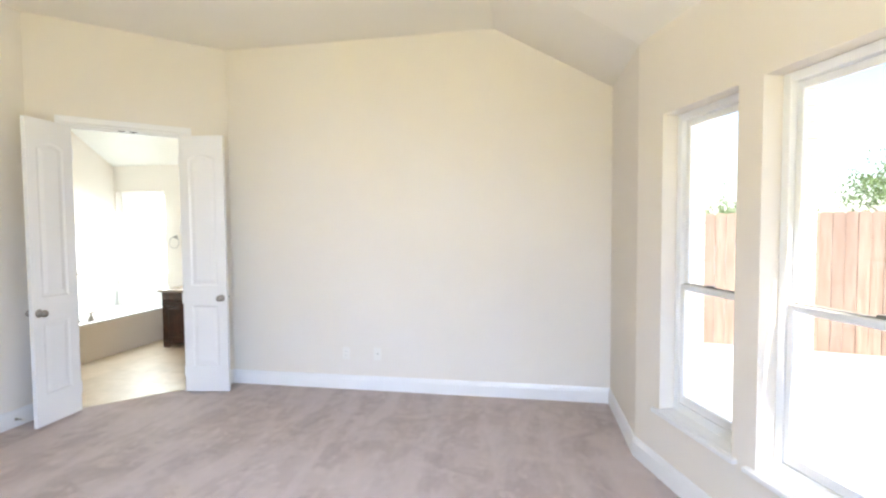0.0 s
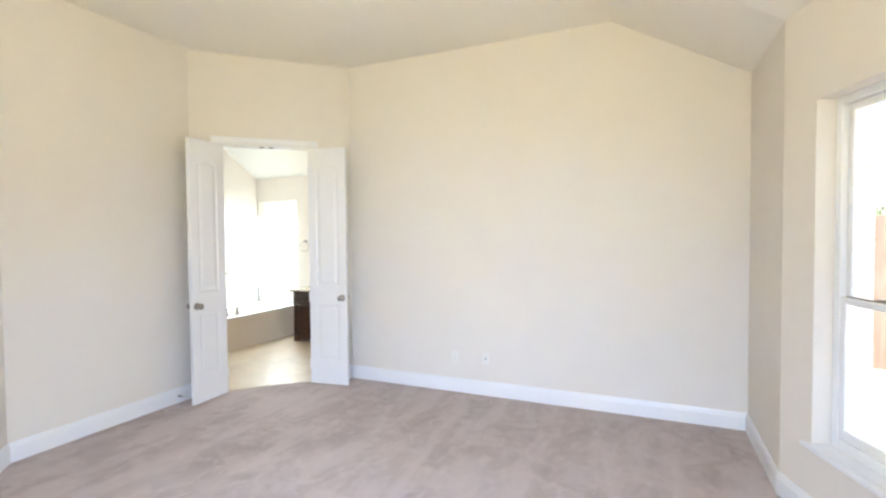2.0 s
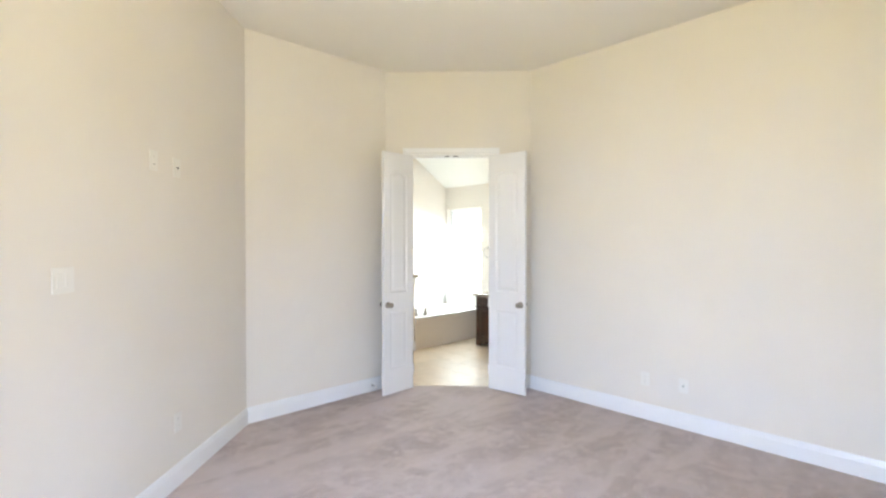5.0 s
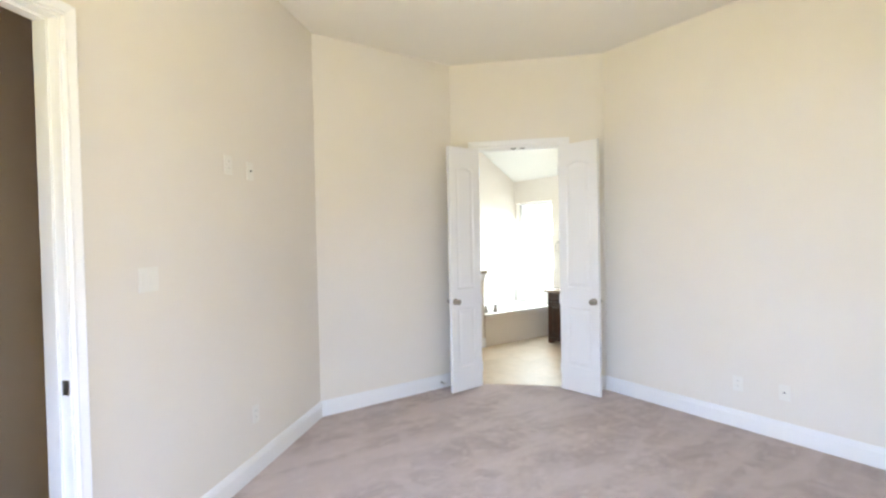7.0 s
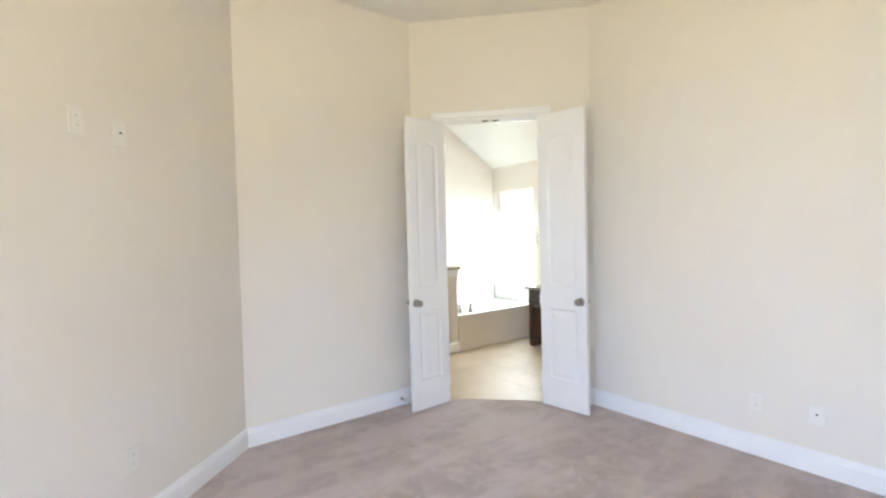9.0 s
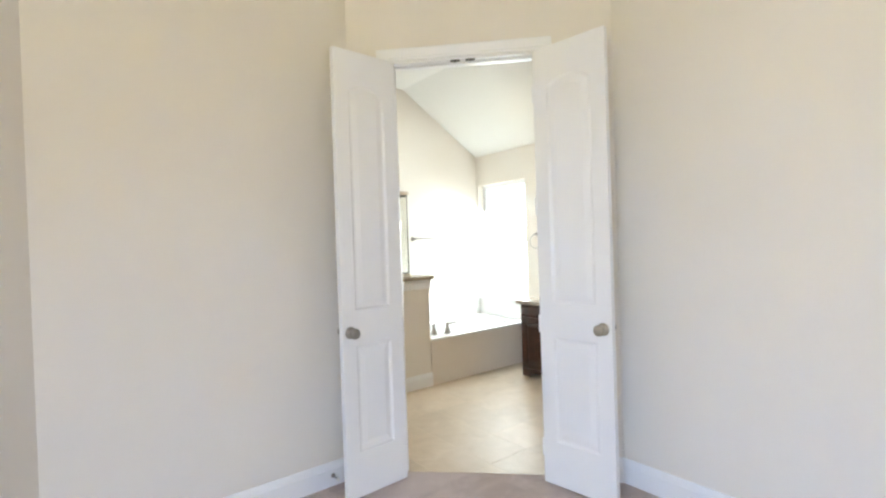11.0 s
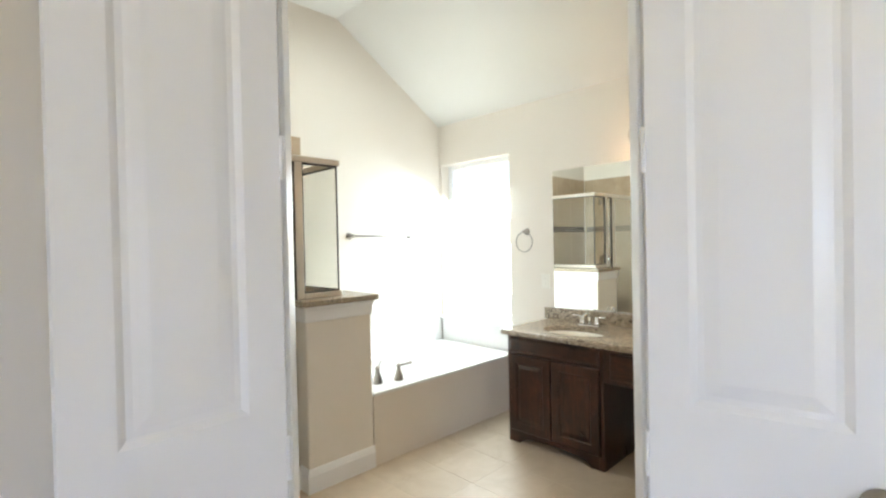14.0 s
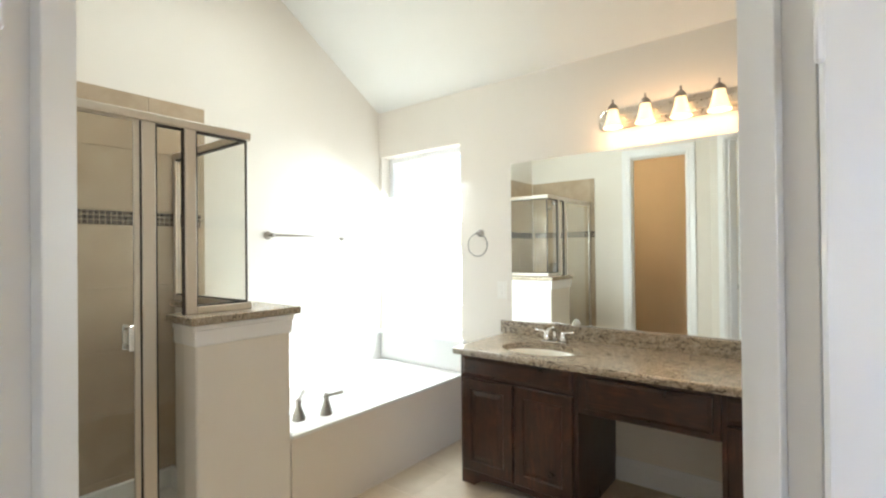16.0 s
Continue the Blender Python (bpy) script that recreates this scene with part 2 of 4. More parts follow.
def lathe(bm, profile, m=Matrix(), steps=20):
    """profile: pairs of radius and height, turned round z."""
    rings = [[m @ Vector((max(r, 1e-4) * math.cos(2 * math.pi * i / steps), max(r, 1e-4) * math.sin(2 * math.pi * i / steps), h)) for i in range(steps)] for r, h in profile]
    return loft(bm, rings)


def tube(bm, points, radius, steps=10, closed=False):
    pts = [Vector(p) for p in points]
    rings = []
    for i, p in enumerate(pts):
        a = pts[i - 1] if (i or closed) else p
        b = pts[(i + 1) % len(pts)] if (i + 1 < len(pts) or closed) else p
        way = (b - a).normalized()
        side = way.orthogonal().normalized() if not rings else (last - last.dot(way) * way).normalized()
        last = side
        up = way.cross(side)
        rad = radius[i] if isinstance(radius, (list, tuple)) else radius
        rings.append([p + rad * (side * math.cos(2 * math.pi * k / steps) + up * math.sin(2 * math.pi * k / steps)) for k in range(steps)])
    if closed:
        rings.append(rings[0])
        loft(bm, rings, False, False)
        bmesh.ops.remove_doubles(bm, verts=bm.verts, dist=1e-5)
        return bm
    return loft(bm, rings)


def wall(name, p0, p1, thick, z0, z1, openings=(), mat=None, label="", ext=(0.0, 0.0)):
    """A wall from p0 to p1, the room to the right of that way, its thickness to the left; openings: from, to, bottom, top."""
    p0, p1 = Vector((*p0, 0)), Vector((*p1, 0))
    way = (p1 - p0).normalized()
    long = (p1 - p0).length
    xs = sorted({-ext[0], long + ext[1], *(v for o in openings for v in o[:2])})
    zs = sorted({z0, z1, *(v for o in openings for v in o[2:])})
    solid = {}
    for i in range(len(xs) - 1):
        for k in range(len(zs) - 1):
            cx, cz = (xs[i] + xs[i + 1]) / 2, (zs[k] + zs[k + 1]) / 2
            solid[i, k] = not any(o[0] < cx < o[1] and o[2] < cz < o[3] for o in openings)
    bm = bmesh.new()
    cache = {}

    def v(x, y, z):
        key = (round(x, 5), round(y, 5), round(z, 5))
        if key not in cache:
            cache[key] = bm.verts.new(key)
        return cache[key]

    for (i, k), full in solid.items():
        if not full:
            continue
        a, b, c, d = xs[i], xs[i + 1], zs[k], zs[k + 1]
        bm.faces.new((v(a, 0, c), v(b, 0, c), v(b, 0, d), v(a, 0, d)))
        bm.faces.new((v(a, thick, c), v(a, thick, d), v(b, thick, d), v(b, thick, c)))
        if not solid.get((i - 1, k)):
            bm.faces.new((v(a, 0, c), v(a, 0, d), v(a, thick, d), v(a, thick, c)))
        if not solid.get((i + 1, k)):
            bm.faces.new((v(b, 0, c), v(b, thick, c), v(b, thick, d), v(b, 0, d)))
        if not solid.get((i, k - 1)):
            bm.faces.new((v(a, 0, c), v(a, thick, c), v(b, thick, c), v(b, 0, c)))
        if not solid.get((i, k + 1)):
            bm.faces.new((v(a, 0, d), v(b, 0, d), v(b, thick, d), v(a, thick, d)))
    ob = part(name, bm, mat or WALL)
    ob.matrix_basis = Matrix.Translation(p0) @ Matrix.Rotation(math.atan2(way.y, way.x), 4, "Z")
    return structure(ob, label)


def slab(name, corners, up, mat, label):
    return structure(part(name, prism(bmesh.new(), corners, (0, 0, up)), mat), label)


# height and thickness of the skirting's outline, from the floor up
BOARD = [(0.0, 0.0), (0.016, 0.0), (0.016, 0.100), (0.013, 0.108), (0.013, 0.114), (0.009, 0.126), (0.006, 0.135), (0.0, 0.137)]


def baseboard(p0, p1, z=0.0, trim=(0.0, 0.0), tall=1.0):
    """Skirting on the room's side of a wall that runs as wall() does; trim: mitre at each end."""
    p0, p1 = Vector((*p0, z)), Vector((*p1, z))
    way = (p1 - p0).normalized()
    side = Vector((way.y, -way.x, 0))
    ring0 = [p0 + side * (t + 0.0015) + Vector((0, 0, h * tall)) + way * (trim[0] * t) for t, h in BOARD]
    ring1 = [p1 + side * (t + 0.0015) + Vector((0, 0, h * tall)) - way * (trim[1] * t) for t, h in BOARD]
    return structure(part("baseboard", loft(bmesh.new(), [ring0, ring1]), TRIM), "white moulded baseboard along the wall")


CASE = [(0.0, 0.0), (0.0, 0.010), (0.006, 0.014), (0.020, 0.014), (0.026, 0.010), (0.034, 0.012), (0.062, 0.017), (0.078, 0.019), (0.084, 0.017), (0.084, 0.0)]


def casing(m, half, top, name="trim", z=0.0, wide=1.0):
    """Moulded casing round an opening centred on m's origin, proud of the face towards -y."""
    bm = bmesh.new()
    a = [(-half + 0.006 - w * wide, -d - 0.0015) for w, d in CASE]
    left0 = [(x, y, z) for x, y in a]
    left1 = [(-half + 0.006 - w * wide, -d - 0.0015, top - 0.006 + w * wide) for w, d in CASE]
    right1 = [(-x, y, h) for x, y, h in left1]
    right0 = [(-x, y, h) for x, y, h in left0]
    loft(bm, [left0, left1, right1, right0])
    bm.transform(m)
    return structure(part(name, bm, TRIM), "white moulded door casing")


def jamb(m, half, top, deep, z=0.0, stop=True):
    """The lining of a door opening, 18 mm boards with a stop."""
    bm = bmesh.new()
    for s in (-1, 1):
        box(bm, min(s * half, s * (half - 0.018)), max(s * half, s * (half - 0.018)), -0.001, deep + 0.001, z, top - 0.018, 0.001)
        x0, x1 = sorted((s * (half - 0.018), s * (half - 0.029)))
        if stop:
            box(bm, x0, x1, 0.045, 0.080, z, top - 0.0185, 0.001)
    box(bm, -half, half, -0.001, deep + 0.001, top - 0.018, top, 0.001)
    if stop:
        box(bm, -half + 0.018, half - 0.018, 0.045, 0.080, top - 0.029, top - 0.0182, 0.001)
    bm.transform(m)
    return structure(part("door_jamb", bm, TRIM), "white painted door jamb")


# ---- bedroom shell ----
A, B = (RIGHT_X, FAR_Y), (RIGHT_X, 3.61)
E = tuple((BAY_START + BAY_ALONG * BAY_LONG)[:2])
F, G = (-1.884 - BACK_Y, BACK_Y), (LEFT_X, 2.026)
H, I = (LEFT_X, LEFT_X + 7.41), (FAR_Y - 7.41, FAR_Y)
RUN = CEIL - PLATE
SLOPE = 1.017
P = (RIGHT_X - SLOPE, 3.449)
Q = (RIGHT_X - SLOPE, FAR_Y)
R = (P[0] + (P[1] - BACK_Y) * math.tan(radians(BAY)), BACK_Y)

wall("wall_north", I, A, 0.12, TUB_FLOOR, 3.45, label="cream painted wall with two outlets", ext=(0, 0.12))
wall("wall_east", A, B, 0.2, -0.1, 3.0, label="short cream wall beside the bay")
wall("wall_bay", B, E, 0.2, -0.1, 2.95, [(a, b, SILL, HEAD) for a, b in WINDOWS], label="cream bay wall with tall windows", ext=(0, 0.2))
# unseen opening, added and placed to light the far walls
ADDED_BACK_WINDOW = (1.35, 2.95)
wall("wall_south", E, F, 0.2, -0.1, 3.45, [ADDED_BACK_WINDOW + (SILL, HEAD)], label="cream wall with an added, unseen wide window behind the path", ext=(0.1, 0.1))
hall_far = math.hypot(-2.315 - F[0], 0.431 - F[1]) - 0.015
wall("wall_west_angled", F, G, 0.12, -0.1, 3.45, [(hall_far - 0.84, hall_far, -0.1, 2.455)], label="angled cream wall with a doorway and switches", ext=(0.1, 0))
wall("wall_west", G, H, 0.12, TUB_FLOOR, 3.45, label="cream wall beside the double doors")
MID = math.hypot(DOOR_MID.x - H[0], DOOR_MID.y - H[1])
wall("wall_bath_door", H, I, 0.12, TUB_FLOOR, 3.45, [(MID - HALF, MID + HALF, TUB_FLOOR, DOOR_TOP)], label="angled cream wall with the bathroom doors")

flat = [(Q[0], Q[1], CEIL), (I[0] - 0.02, I[1], CEIL), (H[0], H[1] + 0.02, CEIL), (G[0], G[1], CEIL), (F[0], F[1], CEIL), (R[0], R[1], CEIL), (P[0], P[1], CEIL)]
bm = prism(bmesh.new(), flat, (0, 0, 0.08))
prism(bm, [(A[0], A[1], PLATE), (Q[0], Q[1], CEIL), (P[0], P[1], CEIL), (B[0], B[1], PLATE)], (0, 0, 0.08))
prism(bm, [(B[0], B[1], PLATE), (P[0], P[1], CEIL), (R[0], R[1], CEIL), (E[0], E[1], PLATE)], (0, 0, 0.08))
structure(part("ceiling", bm, CEILING), "off-white ceiling sloping down to the window side")

floor = [(*A, 0.0), (*I, 0.0), (*H, 0.0), (*G, 0.0), (*F, 0.0), (*E, 0.0), (*B, 0.0)]
slab("floor", [(x, y, -0.04) for x, y, z in floor], 0.04, CARPET, "taupe cut-pile carpet with vacuum marks")
bm = bmesh.new()
box(bm, -HALF + 0.001, HALF - 0.001, 0.001, 0.045, -0.04, 0.0)
bm.transform(DOOR)
structure(part("carpet_edge", bm, CARPET), "carpet running into the bathroom doorway")
bm = bmesh.new()
prism(bm, [(-HALF, 0.045, -0.045), (HALF, 0.045, -0.045), (HALF, 0.045, 0.002), (-HALF, 0.045, 0.002)], (0, 0.012, 0))
bm.transform(DOOR)
structure(part("trim", bm, FLOOR_TILE), "narrow threshold strip between carpet and tile")

t225 = math.tan(radians(22.5))
baseboard(I, A, trim=(t225, 1))
baseboard(A, B, trim=(1, -math.tan(radians(9))))
baseboard(B, E, trim=(-math.tan(radians(9)), 1))
baseboard(E, F)
way = Vector((G[0] - F[0], G[1] - F[1], 0)).normalized()
hall_a = Vector((*F, 0)) + way * (hall_far - 0.84 - 0.05)
hall_b = Vector((*F, 0)) + way * (hall_far + 0.05)
baseboard(F, tuple(hall_a[:2]))
baseboard(tuple(hall_b[:2]), G, trim=(0, t225))
baseboard(G, H, trim=(t225, t225))
way = Vector((0.7071, 0.7071, 0))
baseboard(H, tuple((DOOR_MID - way * (HALF + 0.068))[:2]), trim=(t225, 0))
baseboard(tuple((DOOR_MID + way * (HALF + 0.068))[:2]), I, trim=(0, t225))

casing(DOOR, HALF, DOOR_TOP, wide=0.85)
casing(DOOR @ pose(0, 0.12, 0, 0, 0, 180), HALF, DOOR_TOP, z=TUB_FLOOR, wide=0.85)
jamb(DOOR, HALF, DOOR_TOP, 0.12, TUB_FLOOR)

# the doorway in the angled wall, with a short hall behind it
hall_mid = Vector((*F, 0)) + Vector((G[0] - F[0], G[1] - F[1], 0)).normalized() * (hall_far - 0.42)
HALLWAY = pose(hall_mid.x, hall_mid.y, 0, 0, 0, 135)
casing(HALLWAY, 0.42, 2.455, wide=0.6)
jamb(HALLWAY, 0.42, 2.455, 0.12, -0.04)
bm = boxed(0.3975, 0.4015, 0.006, 0.034, 0.945, 1.005, 0.001)
box(bm, 0.3955, 0.3985, 0.0015, 0.008, 0.952, 0.998, 0.0008)
bm.transform(HALLWAY)
tagged(part("strike_plate", bm, NICKEL), "small nickel strike plate on the door jamb", "strike plate")
bm = bmesh.new()
prism(bm, [HALLWAY @ Vector(p) for p in ((-0.9, 0.0, -0.045), (0.9, 0.0, -0.045), (0.9, 1.6, -0.045), (-0.9, 1.6, -0.045))], (0, 0, 0.042))
structure(part("hall_floor", bm, CARPET), "taupe carpet in the hall")
for name, a, b in (("wall_hall_side", (0.75, 0.12), (0.75, 1.5)), ("wall_hall_end", (0.75, 1.5), (-0.75, 1.5)), ("wall_hall_near", (-0.75, 1.5), (-0.75, 0.12))):
    p, q = HALLWAY @ Vector((*a, 0)), HALLWAY @ Vector((*b, 0))
    wall(name, tuple(q[:2]), tuple(p[:2]), 0.1, -0.05, 2.75, mat=HALL, label="tan painted hall wall")
bm = prism(bmesh.new(), [HALLWAY @ Vector(p) for p in ((-0.85, 0.12, 2.74), (0.85, 0.12, 2.74), (0.85, 1.6, 2.74), (-0.85, 1.6, 2.74))], (0, 0, 0.08))
structure(part("ceiling_hall", bm, CEILING), "plain hall ceiling")


# ---- bay windows ----
def window(number, s0, s1, frame_m, sill, head, stool, mid=None, horn=0.045):
    """A single-hung vinyl window in an opening of the plane y = 0 of frame_m, x along it, y outwards."""
    win = new("window_%d" % number)
    win.matrix_basis = frame_m @ pose(s0, 0, sill)
    structure(win, "tall white single-hung window in a plastered opening")
    w, h = s1 - s0, head - sill
    d0, d1 = 0.095, 0.150
    bm = bmesh.new()
    for x0, x1, z0, z1 in ((0, 0.045, 0.0, h), (w - 0.045, w, 0.0, h), (0.045, w - 0.045, h - 0.045, h), (0.045, w - 0.045, 0.0, 0.055)):
        box(bm, x0 + 0.001, x1 - 0.001, d0, d1, z0 + 0.001, z1 - 0.001, 0.003)
    part("window_frame", bm, VINYL, win)
    # lower sash inside, upper sash outside; a fixed light has one pane in the frame
    if mid is None:
        pane = part("pane", boxed(0.043, w - 0.043, 0.120, 0.124, 0.053, h - 0.043), GLASS, win)
        pane.visible_shadow = False
    for name, y0, y1, z0, z1, low in (("lower_sash", 0.100, 0.122, 0.057, mid - sill + 0.022, 0.05), ("upper_sash", 0.124, 0.146, mid - sill - 0.022, h - 0.047, 0.032)) if mid else ():
        bm = bmesh.new()
        for x0, x1, a, b in ((0.047, 0.079, z0, z1), (w - 0.079, w - 0.047, z0, z1), (0.079, w - 0.079, z0, z0 + low), (0.079, w - 0.079, z1 - 0.034, z1)):
            box(bm, x0, x1, y0, y1, a, b, 0.003)
        if name == "lower_sash":
            box(bm, 0.079, w - 0.079, 0.090, 0.1005, z1 - 0.014, z1 - 0.002, 0.002)
        sash = part(name, bm, VINYL, win)
        pane = part("pane", boxed(0.077, w - 0.077, (y0 + y1) / 2 - 0.002, (y0 + y1) / 2 + 0.002, z0 + low - 0.003, z1 - 0.031), GLASS, sash)
        pane.visible_shadow = False
    if mid:
        # grey strip that draws the thin shadow in the gap between the sashes
        part("rail_shadow_line", boxed(0.079, w - 0.079, 0.1005, 0.1255, mid - sill + 0.0222, mid - sill + 0.0262), SLOT, win, "dark strip drawn as the shadow line along the meeting rail")
        part("sash_lock", boxed(w / 2 - 0.03, w / 2 + 0.03, 0.098, 0.118, mid - sill + 0.0264, mid - sill + 0.038, 0.003), NICKEL, win)
    bm = boxed(-horn, w + 0.045, -stool, -0.002, -0.022, 0.003, 0.006, 2)
    box(bm, 0.001, w - 0.001, -0.0015, d0 - 0.001, -0.020, 0.004, 0.0)
    part("window_sill", bm, TRIM, win, "white projecting window stool")
    return win


BAY_M = pose(B[0], B[1], 0, 0, 0, -90 + BAY)
for n, (s0, s1) in enumerate(WINDOWS):
    window(n + 1, s0, s1, BAY_M, SILL, HEAD, 0.035, 1.197)
# window 5 is never in view; it holds the added back lamps
window(5, *ADDED_BACK_WINDOW, pose(E[0], E[1], 0, 0, 0, 180), SILL, HEAD, 0.035)


# ---- bathroom shell ----
BW = [(0.03, 0.865, 0.665, 2.147)]
wall("wall_bath_north", (BATH_W, BATH_N), (BATH_E, BATH_N), 0.2, -0.1, 2.7, BW, label="cream bathroom wall with a window and mirror", ext=(0.12, 0.12))
wall("wall_bath_east", (BATH_E, BATH_N), (BATH_E, FAR_Y + 0.12), 0.12, -0.1, 3.4, label="cream bathroom wall")
CLOSET = (-4.80, -4.18)
wall("wall_bath_south", (-3.96, BATH_S), (BATH_W, BATH_S), 0.12, -0.1, 3.4, [(-3.96 - CLOSET[1], -3.96 - CLOSET[0], -0.1, 2.42)], label="cream bathroom wall with a closet doorway")
wall("wall_bath_west", (BATH_W, BATH_S), (BATH_W, BATH_N), 0.12, -0.1, 3.4, label="cream bathroom wall under the sloped ceiling", ext=(0.12, 0.12))
bm = bmesh.new()
prism(bm, [(BATH_W, BATH_S, BATH_CEIL), (BATH_W, BATH_CREASE, BATH_CEIL), (BATH_E, BATH_CREASE, BATH_CEIL), (BATH_E, FAR_Y + 0.12, BATH_CEIL), (-2.85, FAR_Y + 0.12, BATH_CEIL), (-3.95, BATH_S, BATH_CEIL)], (0, 0, 0.08))
prism(bm, [(BATH_W, BATH_CREASE, BATH_CEIL), (BATH_W, BATH_N, BATH_PLATE), (BATH_E, BATH_N, BATH_PLATE), (BATH_E, BATH_CREASE, BATH_CEIL)], (0, 0, 0.08))
structure(part("ceiling_bath", bm, CEILING_BATH), "white bathroom ceiling sloping down to the window")
bm = prism(bmesh.new(), [(BATH_W, BATH_S, -0.10), (BATH_W, BATH_N, -0.10), (BATH_E, BATH_N, -0.10), (BATH_E, 4.60, -0.10), (-2.90, 4.60, -0.10), (-3.97, 3.53, -0.10)], (0, 0, 0.0542))
bath_floor = structure(part("floor_bath", bm, FLOOR_GROUT), "square beige floor tiles with tan grout")
window(4, 0.03, 0.865, pose(BATH_W, BATH_N, 0), 0.665, 2.147, 0.045, horn=0.028)

# closet behind its doorway
casing(pose((CLOSET[0] + CLOSET[1]) / 2, BATH_S, 0, 0, 0, 180), (CLOSET[1] - CLOSET[0]) / 2, 2.42, z=TUB_FLOOR)
jamb(pose((CLOSET[0] + CLOSET[1]) / 2, BATH_S, 0, 0, 0, 180), (CLOSET[1] - CLOSET[0]) / 2, 2.42, 0.12, TUB_FLOOR)
wall("wall_closet_back", (-4.05, 2.2), (-5.3, 2.2), 0.1, -0.1, 2.95, mat=HALL, label="tan closet wall")
wall("wall_closet_west", (-5.3, 2.2), (-5.3, 3.5), 0.1, -0.1, 2.95, mat=HALL, label="tan closet wall")
wall("wall_closet_east", (-4.05, 3.5), (-4.05, 2.2), 0.1, -0.1, 2.95, mat=HALL, label="tan closet wall")
slab("ceiling_closet", [(-5.3, 2.2, 2.85), (-4.05, 2.2, 2.85), (-4.05, 3.5, 2.85), (-5.3, 3.5, 2.85)], 0.08, CEILING, "closet ceiling")
slab("floor_closet", [(-5.3, 2.2, -0.09), (-4.05, 2.2, -0.09), (-4.05, 3.62, -0.09), (-5.3, 3.62, -0.09)], 0.045, CARPET, "taupe closet carpet")


# ---- double doors ----
def inset(points, d):
    """The outline moved inwards by d (counter-clockwise in x and z)."""
    out = []
    for i, p in enumerate(points):
        a, b = Vector(points[i - 1]), Vector(points[(i + 1) % len(points)])
        p = Vector(p)
        n0 = Vector((-(p - a).y, (p - a).x)).normalized()
        n1 = Vector((-(b - p).y, (b - p).x)).normalized()
        n = (n0 + n1).normalized()
        out.append(p + n * d / max(0.3, n.dot(n0)))
    return [tuple(p) for p in out]


def panel_face(bm, w, h, holes, y, sign, depth=0.0075):
    """One side of a moulded door: stiles and rails at y, sunk and raised panels; holes: x0, x1, z0, z1, arch."""
    x0, x1 = holes[0][0], holes[0][1]

    def face(points):
        vs = [bm.verts.new((x, y, z)) for x, z in points]
        bm.faces.new(vs if sign < 0 else vs[::-1])

    face([(0, 0), (x0, 0), (x0, h), (0, h)])
    face([(x1, 0), (w, 0), (w, h), (x1, h)])
    z = 0.0
    for hx0, hx1, z0, z1, arch in holes:
        face([(x0, z), (x1, z), (x1, z0), (x0, z0)])
        top = [(x1, z1)]
        if arch:
            steps = 12
            top = [(x1 + (x0 - x1) * i / steps, z1 + arch * math.sin(math.pi * i / steps) ** 0.8) for i in range(steps + 1)]
            outline = [(x0, z0), (x1, z0)] + top
            face_top = top[::-1]
        else:
            outline = [(x0, z0), (x1, z0), (x1, z1), (x0, z1)]
        # y + deep on the front, y - deep on the back: the panel sinks into the slab
        rings = [[(x, y - sign * deep, zz) for x, zz in (inset(outline, d) if d else outline)]
                 for d, deep in ((0, 0), (0.006, 0.003), (0.014, depth), (0.026, depth), (0.034, depth - 0.002), (0.052, 0.002), (0.056, 0.0015))]
        loft(bm, rings, cap0=False)
        z = z1
        if arch:
            face(face_top + [(x1, h), (x0, h)])
    if not holes[-1][4]:
        face([(x0, z), (x1, z), (x1, h), (x0, h)])


def door_leaf(name, m, w, label, hand):
    """A two-panel moulded leaf hinged at its x = 0 edge, with an arched upper panel; hand: side of the knob's turn."""
    h, t = 2.442, 0.035
    leaf = new(name)
    leaf.matrix_basis = m
    structure(leaf, label)
    bm = bmesh.new()
    holes = [(0.082, w - 0.082, 0.241, 0.831, 0.0), (0.082, w - 0.082, 1.021, 2.221, 0.045)]
    panel_face(bm, w, h, holes, -t / 2, -1)
    panel_face(bm, w, h, holes, t / 2, 1)
    for a, b in (((0, 0), (w, 0)), ((w, 0), (w, h)), ((w, h), (0, h)), ((0, h), (0, 0))):
        vs = [bm.verts.new((x, y, z)) for (x, z), y in ((a, -t / 2), (b, -t / 2), (b, t / 2), (a, t / 2))]
        bm.faces.new(vs)
    bmesh.ops.remove_doubles(bm, verts=bm.verts, dist=1e-5)
    part("door_slab", bm, TRIM, leaf)
    for s in (-1, 1):
        bm = lathe(bmesh.new(), [(0.0, 0.0), (0.031, 0.0), (0.033, 0.003), (0.031, 0.007), (0.020, 0.010), (0.013, 0.014), (0.011, 0.026), (0.013, 0.032),
                                 (0.022, 0.037), (0.0275, 0.045), (0.0285, 0.053), (0.026, 0.061), (0.018, 0.067), (0.007, 0.069), (0.0, 0.0692)], steps=28)
        part("door_knob", bm, NICKEL, leaf, "round brushed nickel door knob", pose(w - 0.047, s * t / 2, 0.905, -90 * s), smooth=True)
    for z in (0.2, 0.9, 1.565, 2.2):
        bm = lathe(bmesh.new(), [(0.0, -0.05), (0.003, -0.05), (0.005, -0.046), (0.005, 0.046), (0.003, 0.05), (0, 0.05)], steps=10)
        part("hinge", bm, TRIM, leaf, "white painted butt hinge", pose(-0.004, hand * t / 2, z))
    return leaf


